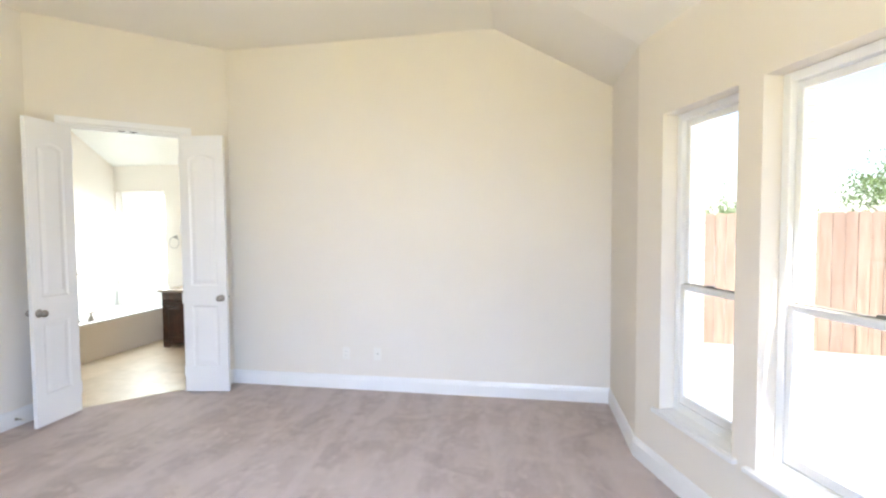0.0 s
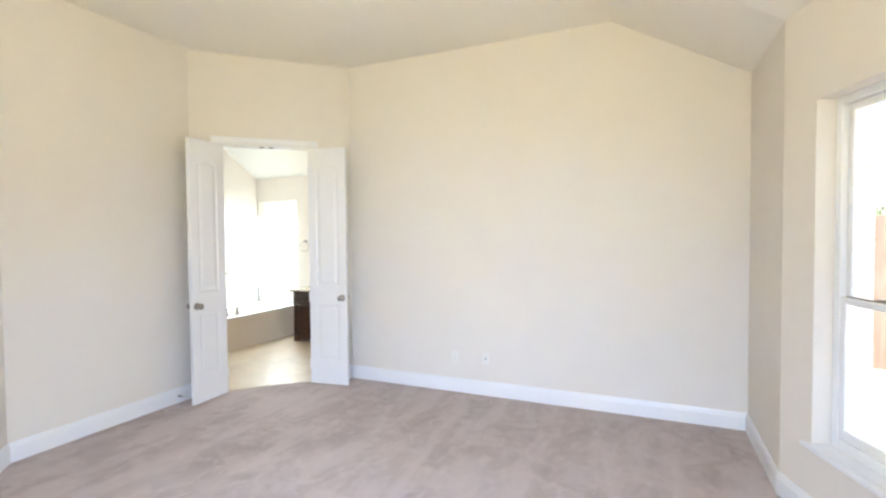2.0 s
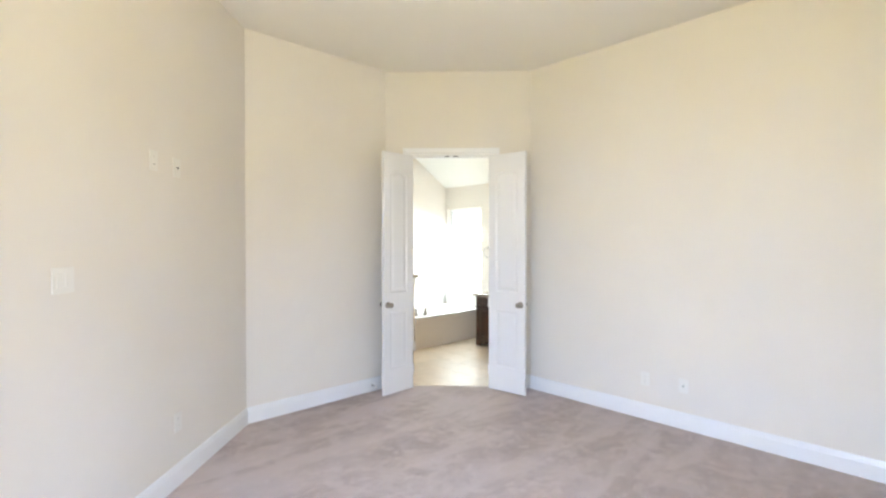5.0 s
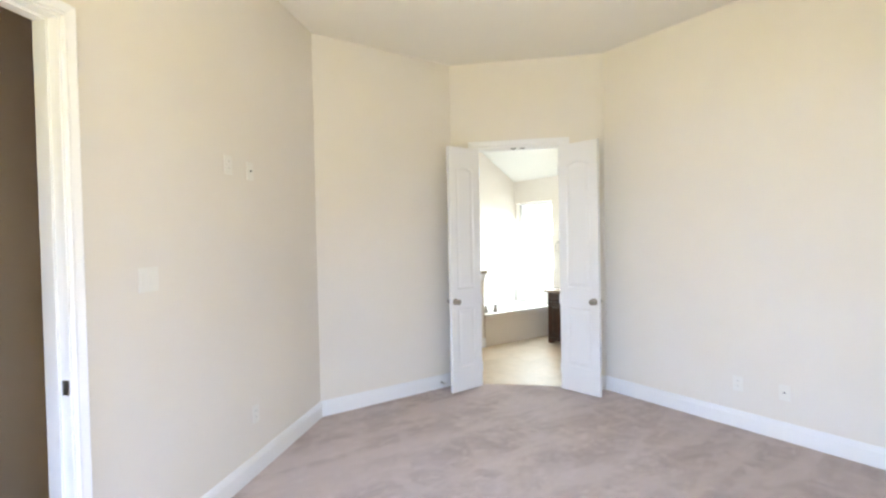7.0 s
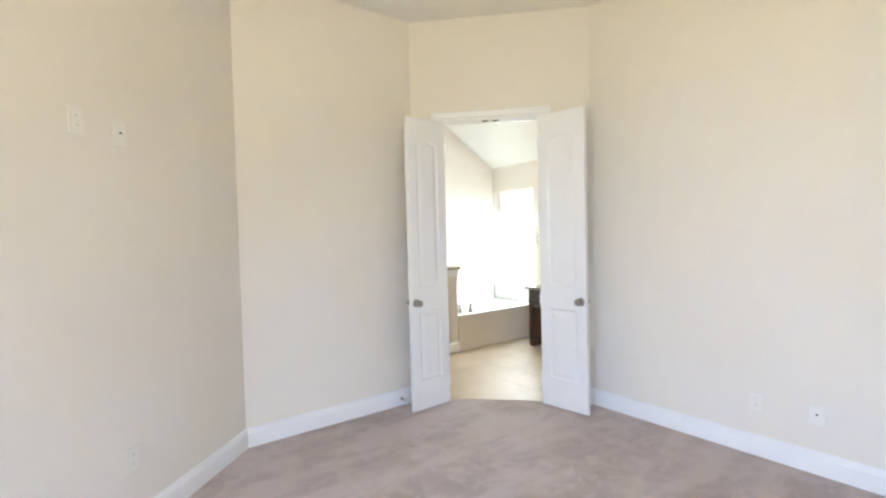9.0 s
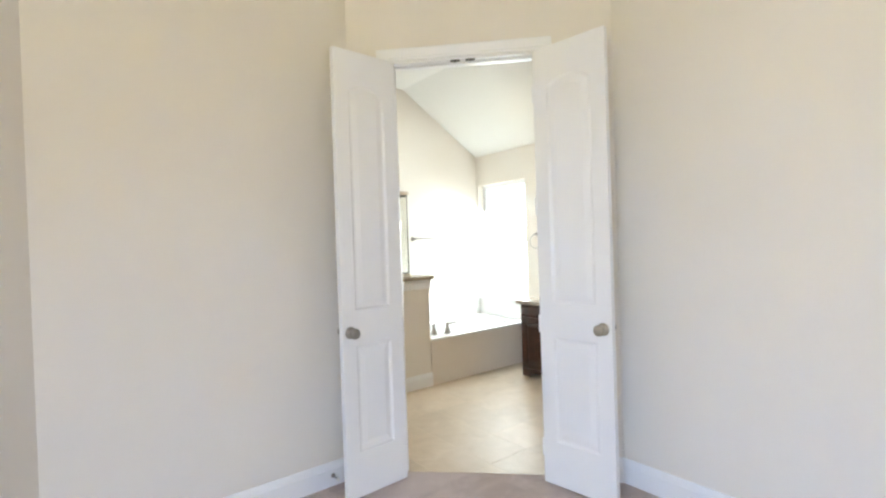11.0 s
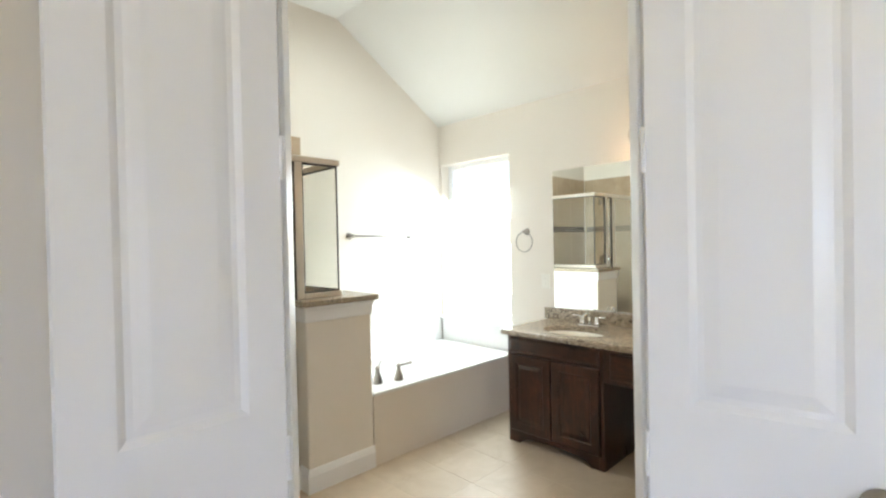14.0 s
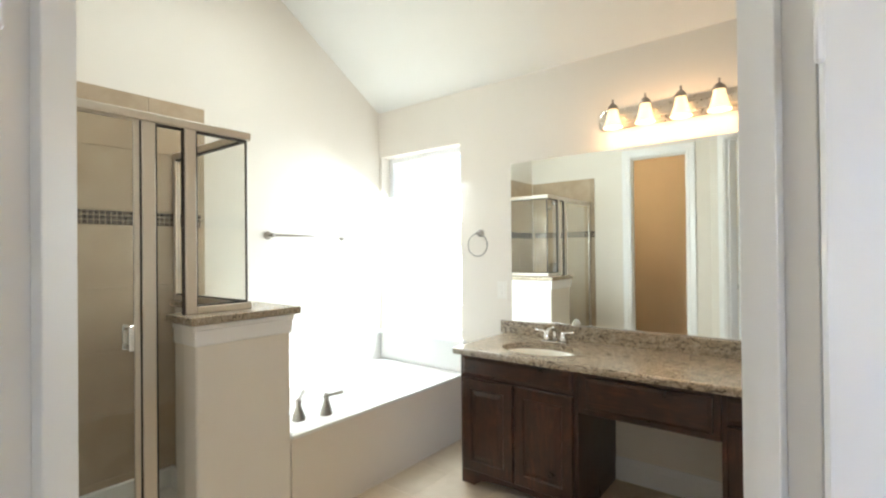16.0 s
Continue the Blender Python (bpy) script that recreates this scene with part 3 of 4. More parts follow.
LEAF_W = 0.424
hl = DOOR @ Vector((-0.414, -0.026, 0.010))
hr = DOOR @ Vector((0.408, -0.026, 0.010))
door_leaf("door_1", pose(hl.x, hl.y, hl.z, 0, 0, -87.0), LEAF_W - 0.028, "white two-panel door leaf standing open against the bedroom wall", 1)
door_leaf("door_2", pose(hr.x, hr.y, hr.z, 0, 0, 7.6), LEAF_W, "white arched two-panel door leaf standing open", -1)
for x in (-0.045, 0.045):
    bm = boxed(x - 0.028, x + 0.028, 0.002, 0.032, DOOR_TOP - 0.0215, DOOR_TOP - 0.0175, 0.001)
    lathe(bm, [(0.0, 0.0), (0.007, 0.0), (0.007, 0.006), (0.0, 0.007)], pose(x, 0.017, DOOR_TOP - 0.0215, 180), 12)
    bm.transform(DOOR)
    tagged(part("ball_catch", bm, CATCH), "dark steel ball catch under the door head", "door catch", "ball catches")


# ---- bedroom wall plates and stops ----
def wall_plate(m, w, h, label, category, kind):
    """A cover plate on the plane y = 0 of m, facing -y."""
    plate = thing("wall_plate", label, category, m)
    part("cover", boxed(-w / 2, w / 2, -0.007, -0.0015, -h / 2, h / 2, 0.0025, 2), PLATE_WHITE, plate)
    if kind == "outlet":
        for z in (-0.021, 0.021):
            face = part("socket_face", boxed(-0.016, 0.016, -0.0085, -0.0068, z - 0.014, z + 0.014, 0.002), PLATE_WHITE, plate)
            bm = boxed(-0.007, -0.005, -0.0090, -0.0084, z - 0.004, z + 0.005)
            box(bm, 0.005, 0.007, -0.0090, -0.0084, z - 0.004, z + 0.005)
            part("slot", bm, SLOT, face)
    elif kind == "coax":
        part("coax_jack", lathe(bmesh.new(), [(0, 0), (0.006, 0), (0.006, 0.004), (0.004, 0.009), (0, 0.009)], steps=12), DARK, plate, m=pose(0, -0.0065, 0, 90))
    else:
        for x in ((-0.023, 0.023) if kind == "double" else (0.0,)):
            part("rocker", boxed(x - 0.0165, x + 0.0165, -0.0095, -0.0068, -0.033, 0.033, 0.002), PLATE_WHITE, plate)
    return plate


wall_plate(pose(-1.608, FAR_Y, 0.35), 0.075, 0.118, "white duplex outlet on the cream wall", "outlet", "outlet")
wall_plate(pose(-1.291, FAR_Y, 0.355), 0.075, 0.118, "white cable jack plate on the cream wall", "outlet", "coax")
wall_plate(pose(-3.203, 1.319, 2.013, 0, 0, 135), 0.075, 0.118, "white cable jack plate high on the wall", "wall plate", "coax")
wall_plate(pose(-3.038, 1.154, 2.021, 0, 0, 135), 0.075, 0.118, "white outlet high on the angled wall", "outlet", "outlet")
wall_plate(pose(-2.579, 0.695, 1.372, 0, 0, 135), 0.122, 0.118, "white double light switch beside the doorway", "light switch", "double")
wall_plate(pose(-3.197, 1.313, 0.40, 0, 0, 135), 0.075, 0.118, "white outlet low on the angled wall", "outlet", "outlet")


def door_stop(m):
    stop = thing("door_stop", "small nickel door stop on the baseboard", "door stop", m, "door stops")
    part("stem", lathe(bmesh.new(), [(0, 0), (0.012, 0), (0.012, 0.004), (0.005, 0.007), (0.005, 0.055), (0.009, 0.058), (0.009, 0.063), (0, 0.063)], steps=12), NICKEL, stop)
    part("bumper", lathe(bmesh.new(), [(0, 0.063), (0.0095, 0.063), (0.0095, 0.073), (0.006, 0.077), (0, 0.077)], steps=12), PLATE_WHITE, stop, "white rubber tip")


door_stop(pose(LEFT_X + 0.0175, 3.31, 0.062, 0, 90))
door_stop(DOOR @ pose(0.62, -0.0175, 0.062, 90))


# ---- shower ----
GLASS_X, CORNER_Y, TRACK = -5.283, 4.821, 1.065
bm = boxed(-5.372, -5.170, 4.530, 4.985, -0.05, 1.03, 0.014, 3)
structure(part("half_wall", bm, WALL), "cream half wall at the shower corner")
structure(part("half_wall_return", boxed(BATH_W + 0.001, -5.374, 4.812, 4.984, -0.05, 1.0295), WALL), "cream half wall between shower and tub")
bm = bmesh.new()
for grow, z0, z1 in ((0.009, 0.938, 1.006), (0.015, 1.004, 1.0295)):
    box(bm, -5.372, -5.170 + grow, 4.530 - grow, 4.985 + grow, z0, z1, 0.004)
structure(part("half_wall_trim", bm, TRIM), "white trim band under the granite cap")
baseboard((-5.170, 4.530), (-5.170, 4.985), TUB_FLOOR, (-1, 0))
baseboard((-5.262, 4.530), (-5.170, 4.530), TUB_FLOOR, (0, -1))
bm = bmesh.new()
cap = [(-5.138, 4.497), (-5.138, 5.028), (BATH_W + 0.002, 5.028), (BATH_W + 0.002, 4.785), (-5.40, 4.785), (-5.40, 4.497)]
prism(bm, [(x, y, 1.030) for x, y in cap], (0, 0, 0.035))
bmesh.ops.bevel(bm, geom=[e for e in bm.edges], offset=0.006, segments=2, affect="EDGES", profile=0.6)
tagged(part("granite_cap", bm, GRANITE), "brown speckled granite cap on the half wall", "countertop")

curb = boxed(-5.365, -5.235, BATH_S + 0.001, 4.528, -0.05, 0.062, 0.012, 3)
box(curb, BATH_W + 0.012, -5.366, BATH_S + 0.012, 4.811, -0.05, 0.002)
for x0, x1, y0, y1 in ((BATH_W + 0.0125, BATH_W + 0.040, BATH_S + 0.012, 4.800), (BATH_W + 0.040, -5.366, BATH_S + 0.012, BATH_S + 0.040), (BATH_W + 0.040, -5.374, 4.774, 4.800)):
    box(curb, x0, x1, y0, y1, 0.0, 0.115, 0.006)
tagged(part("shower_pan", curb, ACRYLIC), "white acrylic shower pan with a low curb", "shower pan")

encl = thing("shower_enclosure", "glass corner shower enclosure with satin metal frame", "shower", pose(GLASS_X, 0, 0))
part("header", boxed(-0.019, 0.019, BATH_S + 0.012, CORNER_Y + 0.019, 1.8790, 1.9170, 0.004), FRAME_METAL, encl)
part("header_return", boxed(BATH_W - GLASS_X + 0.01, -0.0195, CORNER_Y - 0.019, CORNER_Y + 0.019, 1.8800, 1.9160, 0.004), FRAME_METAL, encl)
part("post", boxed(-0.017, 0.017, 4.3640, 4.4160, 0.0625, 1.8785, 0.004), FRAME_METAL, encl)
part("post", boxed(-0.017, 0.017, 4.5320, 4.5800, TRACK + 0.0005, 1.8785, 0.004), FRAME_METAL, encl)
part("post", boxed(-0.012, 0.012, BATH_S + 0.0125, BATH_S + 0.045, 0.0625, 1.8785, 0.003), FRAME_METAL, encl)
part("wall_channel", boxed(BATH_W - GLASS_X + 0.011, BATH_W - GLASS_X + 0.036, CORNER_Y - 0.016, CORNER_Y + 0.016, TRACK + 0.001, 1.8795, 0.003), FRAME_METAL, encl)
part("bottom_track", boxed(-0.018, 0.018, 4.5805, CORNER_Y + 0.018, TRACK + 0.0005, TRACK + 0.032, 0.003), FRAME_METAL, encl)
part("bottom_track", boxed(BATH_W - GLASS_X + 0.0365, -0.0185, CORNER_Y - 0.018, CORNER_Y + 0.018, TRACK + 0.0005, TRACK + 0.032, 0.003), FRAME_METAL, encl)
part("bottom_track", boxed(-0.016, 0.016, BATH_S + 0.0455, 4.3635, 0.0625, 0.082, 0.003), FRAME_METAL, encl)
part("bottom_track", boxed(-0.016, 0.016, 4.4165, 4.5340, 0.0625, 0.090, 0.003), FRAME_METAL, encl)
part("corner_seam", boxed(-0.005, 0.005, CORNER_Y - 0.005, CORNER_Y + 0.005, TRACK + 0.0325, 1.8785, 0.002), CATCH, encl)
for name, x0, x1, y0, y1, z0, z1 in (("glass_panel", -0.003, 0.003, 4.5810, CORNER_Y - 0.006, TRACK + 0.0325, 1.8785), ("glass_panel", -0.003, 0.003, 4.4165, 4.5315, 0.0905, 1.8785),
                                     ("glass_panel", BATH_W - GLASS_X + 0.037, -0.006, CORNER_Y - 0.003, CORNER_Y + 0.003, TRACK + 0.0325, 1.8795)):
    pane = part(name, boxed(x0, x1, y0, y1, z0, z1), SHOWER_GLASS, encl)
    pane.visible_shadow = False
door = part("shower_door", boxed(-0.003, 0.003, BATH_S + 0.050, 4.3360, 0.086, 1.8730), SHOWER_GLASS, encl, "clear framed glass shower door")
door.visible_shadow = False
bm = boxed(-0.010, 0.010, 4.3365, 4.3625, 0.0835, 1.8770, 0.003)
box(bm, -0.010, 0.010, BATH_S + 0.0505, 4.3360, 1.8735, 1.8780, 0.001)
part("door_stile", bm, FRAME_METAL, door)
for s in (-1, 1):
    bm = boxed(s * 0.036 - 0.006, s * 0.036 + 0.006, 4.3060, 4.3280, 0.945, 1.05, 0.004)
    box(bm, min(s * 0.031, s * 0.004), max(s * 0.031, s * 0.004), 4.3120, 4.3220, 0.955, 0.967)
    box(bm, min(s * 0.031, s * 0.004), max(s * 0.031, s * 0.004), 4.3120, 4.3220, 1.028, 1.040)
    part("pull_handle", bm, CHROME, door, "small nickel pull handle")

for y0, y1, z0 in ((4.4162, 4.4220, 0.0905), (4.5260, 4.5318, TRACK + 0.001), (4.5802, 4.5862, TRACK + 0.0325), (4.3566, 4.3638, 0.0835)):
    part("gasket", boxed(-0.0125, 0.0125, y0, y1, z0, 1.8780), GASKET, encl, "dark rubber glazing gasket")
part("gasket", boxed(-0.0125, 0.0125, 4.5865, CORNER_Y - 0.006, 1.8700, 1.8788), GASKET, encl, "dark rubber glazing gasket")
part("gasket", boxed(-0.0125, 0.0125, 4.5865, CORNER_Y - 0.006, TRACK + 0.0318, TRACK + 0.040), GASKET, encl, "dark rubber glazing gasket")
part("gasket", boxed(-0.0125, 0.0125, 4.4222, 4.5258, 1.8700, 1.8788), GASKET, encl, "dark rubber glazing gasket")
part("gasket", boxed(BATH_W - GLASS_X + 0.037, -0.013, CORNER_Y - 0.0125, CORNER_Y + 0.0125, 1.8715, 1.8798), GASKET, encl, "dark rubber glazing gasket")
part("gasket", boxed(BATH_W - GLASS_X + 0.037, -0.013, CORNER_Y - 0.0125, CORNER_Y + 0.0125, TRACK + 0.0318, TRACK + 0.039), GASKET, encl, "dark rubber glazing gasket")

valve = thing("shower_valve", "round chrome shower valve on the tiled wall", "shower valve", pose(-5.762, BATH_S + 0.0125, 1.10, -90))
part("escutcheon", lathe(bmesh.new(), [(0, 0), (0.085, 0), (0.085, 0.004), (0.06, 0.012), (0.03, 0.018), (0, 0.018)], steps=28), CHROME, valve, smooth=True)
part("lever", lathe(bmesh.new(), [(0, 0.018), (0.024, 0.018), (0.022, 0.05), (0.028, 0.055), (0.026, 0.068), (0, 0.07)], steps=20), CHROME, valve)
head = thing("shower_spray", "chrome shower head on a bent arm", "shower head", pose(-5.762, BATH_S + 0.0125, 1.95))
part("flange", lathe(bmesh.new(), [(0, 0), (0.03, 0), (0.026, 0.008), (0.012, 0.012), (0, 0.012)], pose(0, 0, 0, -90), 18), CHROME, head)
part("arm", tube(bmesh.new(), [(0, 0.012, 0), (0, 0.07, 0.01), (0, 0.11, -0.005), (0, 0.135, -0.04)], 0.008), CHROME, head, smooth=True)
part("rose", lathe(bmesh.new(), [(0, 0), (0.012, 0), (0.016, 0.02), (0.036, 0.045), (0.036, 0.055), (0, 0.056)], pose(0, 0.133, -0.037, 150), 20), CHROME, head)


# ---- tub ----
DECK, TUB_X = 0.428, -5.166
tub = thing("bathtub", "white drop-in bathtub behind a painted apron", "bathtub", pose(0, 0, 0))
part("apron", boxed(TUB_X - 0.03, TUB_X, 4.9865, BATH_N - 0.002, -0.05, DECK - 0.024), APRON, tub, "beige painted apron panel")
N = 40


def rounded(cx, cy, hx, hy, power, z):
    out = []
    for i in range(N):
        a = 2 * math.pi * i / N
        c, s = math.cos(a), math.sin(a)
        k = (abs(c) ** power + abs(s) ** power) ** (-1 / power)
        out.append((cx + hx * k * c, cy + hy * k * s, z))
    return out


cx, cy, hx, hy = -5.611, 5.738, 0.446, 0.748
rim = [rounded(cx, cy, hx, hy, 40, DECK - 0.023), rounded(cx, cy, hx + 0.0, hy + 0.0, 40, DECK - 0.004), rounded(cx, cy, hx - 0.006, hy - 0.006, 40, DECK),
       rounded(cx, cy, hx - 0.10, hy - 0.14, 5, DECK), rounded(cx, cy, hx - 0.125, hy - 0.165, 5, DECK - 0.012), rounded(cx, cy, hx - 0.155, hy - 0.21, 4.5, 0.20), rounded(cx, cy, hx - 0.20, hy - 0.30, 4, 0.055), rounded(cx, cy, hx - 0.30, hy - 0.45, 3, 0.03)]
part("basin", loft(bmesh.new(), rim, cap0=False), ACRYLIC, tub, smooth=False)
# added white strips that whiten the walls where the window's glare falls
bm = boxed(BATH_W + 0.0135, TUB_X - 0.02, BATH_N - 0.012, BATH_N - 0.0015, DECK - 0.02, 0.640, 0.003)
box(bm, BATH_W + 0.0015, BATH_W + 0.012, 5.0, BATH_N - 0.0125, DECK - 0.02, 0.640, 0.003)
part("glare_panel", bm, ACRYLIC, tub, "added white panels round the tub, in place of window glare")
part("rim_edge", boxed(TUB_X - 0.012, TUB_X + 0.012, 4.9865, BATH_N - 0.002, DECK - 0.0235, DECK - 0.003, 0.004, 2), ACRYLIC, tub)


def tub_handle(m, turn):
    h = thing("tub_faucet_handle", "brushed nickel lever handle on the tub deck", "faucet", m, "tub faucet")
    part("base", lathe(bmesh.new(), [(0, 0), (0.036, 0), (0.036, 0.007), (0.031, 0.014), (0.032, 0.026), (0.024, 0.045), (0.016, 0.070), (0.014, 0.088), (0.019, 0.096), (0.018, 0.106), (0.009, 0.114), (0.006, 0.118), (0, 0.119)], steps=20), NICKEL, h, smooth=True)
    a = radians(turn)
    part("lever", tube(bmesh.new(), [(0, 0, 0.102), (0.034 * math.cos(a), 0.034 * math.sin(a), 0.108), (0.095 * math.cos(a), 0.095 * math.sin(a), 0.124)], [0.009, 0.008, 0.011]), NICKEL, h, smooth=True)


tub_handle(pose(-5.275, 5.285, DECK + 0.0005), 40)
tub_handle(pose(-5.320, 5.135, DECK + 0.0005), 128)

# ---- towel bar and ring ----
bar = thing("towel_bar", "brushed nickel towel bar on the wall", "towel bar", pose(BATH_W, 0, 1.455))
part("rod", tube(bmesh.new(), [(0.062, 5.418, 0), (0.062, 6.071, 0)], 0.008), NICKEL, bar, smooth=True)
for y in (5.418, 6.071):
    part("post", lathe(bmesh.new(), [(0, 0.0015), (0.029, 0.0015), (0.029, 0.006), (0.020, 0.012), (0.012, 0.02), (0.011, 0.05), (0.015, 0.056), (0.015, 0.068), (0.008, 0.074), (0, 0.075)], steps=18), NICKEL, bar, m=pose(0, y, 0, 0, 90), smooth=True)
ring = thing("towel_ring", "brushed nickel towel ring beside the mirror", "towel ring", pose(-5.020, BATH_N, 1.462))
part("post", lathe(bmesh.new(), [(0, 0.0015), (0.029, 0.0015), (0.029, 0.006), (0.020, 0.012), (0.012, 0.02), (0.011, 0.045), (0.014, 0.05), (0.008, 0.058), (0, 0.06)], steps=18), NICKEL, ring, m=pose(0, 0, 0, 90), smooth=True)
part("ring", tube(bmesh.new(), [(0.082 * math.sin(2 * math.pi * i / 32), -0.046, -0.085 + 0.082 * math.cos(2 * math.pi * i / 32)) for i in range(32)], 0.005, 8, True), NICKEL, ring, smooth=True)
wall_plate(pose(-4.845, BATH_N, 1.055), 0.075, 0.118, "white outlet beside the bathroom mirror", "outlet", "outlet")


# ---- vanity ----
FRONT, KNEE_L, KNEE_R, VAN_L = 5.905, -4.062, -3.43, -4.79
BOTTOM, TOP = TUB_FLOOR - 0.003, 0.7195


def raised_panel(bm, x0, x1, z0, z1, y, frame=0.058):
    """A raised-panel cabinet front facing -y: frame, groove and raised field."""
    ring = lambda d, out: [(x0 + d, y - out, z0 + d), (x1 - d, y - out, z0 + d), (x1 - d, y - out, z1 - d), (x0 + d, y - out, z1 - d)]
    f = min(frame, (z1 - z0) * 0.28)
    return loft(bm, [ring(0, 0.0005), ring(0, 0.013), ring(0.005, 0.019), ring(f, 0.019), ring(f + 0.006, 0.012), ring(f + 0.012, 0.011), ring(f + 0.036, 0.0175), ring(f + 0.040, 0.018)])


def slab_front(bm, x0, x1, z0, z1, y):
    """A plain drawer front facing -y with a stepped and bevelled edge."""
    ring = lambda d, out: [(x0 + d, y - out, z0 + d), (x1 - d, y - out, z0 + d), (x1 - d, y - out, z1 - d), (x0 + d, y - out, z1 - d)]
    return loft(bm, [ring(0, 0.0005), ring(0, 0.010), ring(0.003, 0.0125), ring(0.013, 0.0165), ring(0.016, 0.0185), ring(0.018, 0.019)])


def cabinet(x0, x1, doors, drawers, label):
    cab = thing("vanity_cabinet", label, "cabinet", pose(0, 0, 0), "vanity units")
    bm = bmesh.new()
    for a, b in ((x0, x0 + 0.018), (x1 - 0.018, x1)):
        box(bm, a, b, FRONT + 0.02, BATH_N - 0.004, BOTTOM + 0.10, TOP, 0.001)
    box(bm, x0 + 0.018, x1 - 0.018, FRONT + 0.02, BATH_N - 0.022, BOTTOM + 0.10, BOTTOM + 0.118)
    box(bm, x0 + 0.018, x1 - 0.018, BATH_N - 0.022, BATH_N - 0.004, BOTTOM + 0.10, TOP)
    box(bm, x0 + 0.018, x1 - 0.018, FRONT + 0.02, FRONT + 0.036, BOTTOM + 0.12, TOP)
    part("carcass", bm, WOOD, cab)
    bm = bmesh.new()
    for a, b in ((x0, x0 + 0.036), (x1 - 0.036, x1)):
        box(bm, a, b, FRONT, FRONT + 0.0195, BOTTOM, TOP - 0.0005, 0.0015)
    box(bm, x0 + 0.036, x1 - 0.036, FRONT, FRONT + 0.0195, TOP - 0.03, TOP - 0.0005)
    box(bm, x0 + 0.036, x1 - 0.036, FRONT, FRONT + 0.0195, 0.578, 0.606)
    part("face_frame", bm, WOOD, cab)
    # arched valance between the feet
    steps = 14
    arch = [(x0 + 0.036, BOTTOM), (x0 + 0.085, BOTTOM)] + [(x0 + 0.10 + (x1 - x0 - 0.20) * i / steps, BOTTOM + 0.012 + 0.045 * math.sin(math.pi * i / steps) ** 0.35) for i in range(steps + 1)] + [(x1 - 0.085, BOTTOM), (x1 - 0.036, BOTTOM)]
    part("valance", prism(bmesh.new(), [(x, FRONT, z) for x, z in arch] + [(x1 - 0.036, FRONT, 0.052), (x0 + 0.036, FRONT, 0.052)], (0, 0.0195, 0)), WOOD, cab)
    for a, b in ((x0, x0 + 0.018), (x1 - 0.018, x1)):
        part("side_panel", boxed(a, b, FRONT + 0.0196, BATH_N - 0.02, BOTTOM, BOTTOM + 0.0995), WOOD, cab)
    for a, b in doors:
        part("cabinet_door", raised_panel(bmesh.new(), a, b, 0.045, 0.585, FRONT), WOOD, cab, "raised-panel cabinet door")
    for a, b in drawers:
        part("drawer_front", slab_front(bmesh.new(), a, b, 0.598, 0.708, FRONT), WOOD_ACROSS, cab, "false drawer front")
    return cab


cabinet(VAN_L, KNEE_L, [(VAN_L + 0.022, -4.432), (-4.426, KNEE_L - 0.022)], [(VAN_L + 0.022, KNEE_L - 0.022)], "dark cherry vanity sink base with two doors")
cabinet(KNEE_R, BATH_E - 0.004, [(KNEE_R + 0.022, -3.093), (-3.087, BATH_E - 0.026)], [(KNEE_R + 0.022, BATH_E - 0.026)], "dark cherry vanity base beside the knee space")
knee = thing("makeup_vanity", "dark cherry drawer over the vanity knee space", "drawer", pose(0, 0, 0), "vanity units")
part("drawer_box", boxed(KNEE_L + 0.001, KNEE_R - 0.001, FRONT + 0.0185, BATH_N - 0.1, 0.53, TOP, 0.001), WOOD, knee)
part("face_frame", boxed(KNEE_L + 0.001, KNEE_R - 0.001, FRONT, FRONT + 0.018, 0.508, TOP - 0.0005, 0.001), WOOD, knee)
part("drawer_front", slab_front(bmesh.new(), KNEE_L + 0.045, KNEE_R - 0.032, 0.535, 0.695, FRONT), WOOD_ACROSS, knee)
baseboard((KNEE_L, BATH_N), (KNEE_R, BATH_N), TUB_FLOOR)

SINK = Vector((-4.375, 6.125, 0))
top = bmesh.new()
Z0, Z1 = 0.7205, 0.757
X0, X1, Y0, Y1 = -4.822, BATH_E - 0.003, 5.868, BATH_N - 0.0025
sx0, sx1, sy0, sy1 = SINK.x - 0.28, SINK.x + 0.28, Y0 + 0.02, SINK.y + 0.20
front_edge = [(0.0, Z0), (0.0, Z0 + 0.006), (-0.003, Z0 + 0.010), (-0.003, Z1 - 0.010), (0.0, Z1 - 0.003), (0.006, Z1), (0.02, Z1), (0.02, Z0)]
box(top, X0, sx0, sy0, Y1, Z0, Z1)
box(top, sx1, X1, sy0, Y1, Z0, Z1)
box(top, sx0, sx1, sy1, Y1, Z0, Z1)
loft(top, [[(X0, Y0 + y, z) for y, z in front_edge], [(X1, Y0 + y, z) for y, z in front_edge]])


def oval(k, z, n=48):
    return [(SINK.x + 0.235 * k * math.cos(2 * math.pi * i / n), SINK.y + 0.163 * k * math.sin(2 * math.pi * i / n), z) for i in range(n)]


def square(z, n=48):
    out = []
    for i in range(n):
        a = 2 * math.pi * i / n
        c, s = math.cos(a), math.sin(a)
        k = min(((sx1 if c > 0 else sx0) - SINK.x) / c if abs(c) > 1e-6 else 9, ((sy1 if s > 0 else sy0) - SINK.y) / s if abs(s) > 1e-6 else 9)
        out.append((SINK.x + k * c, SINK.y + k * s, z))
    return out


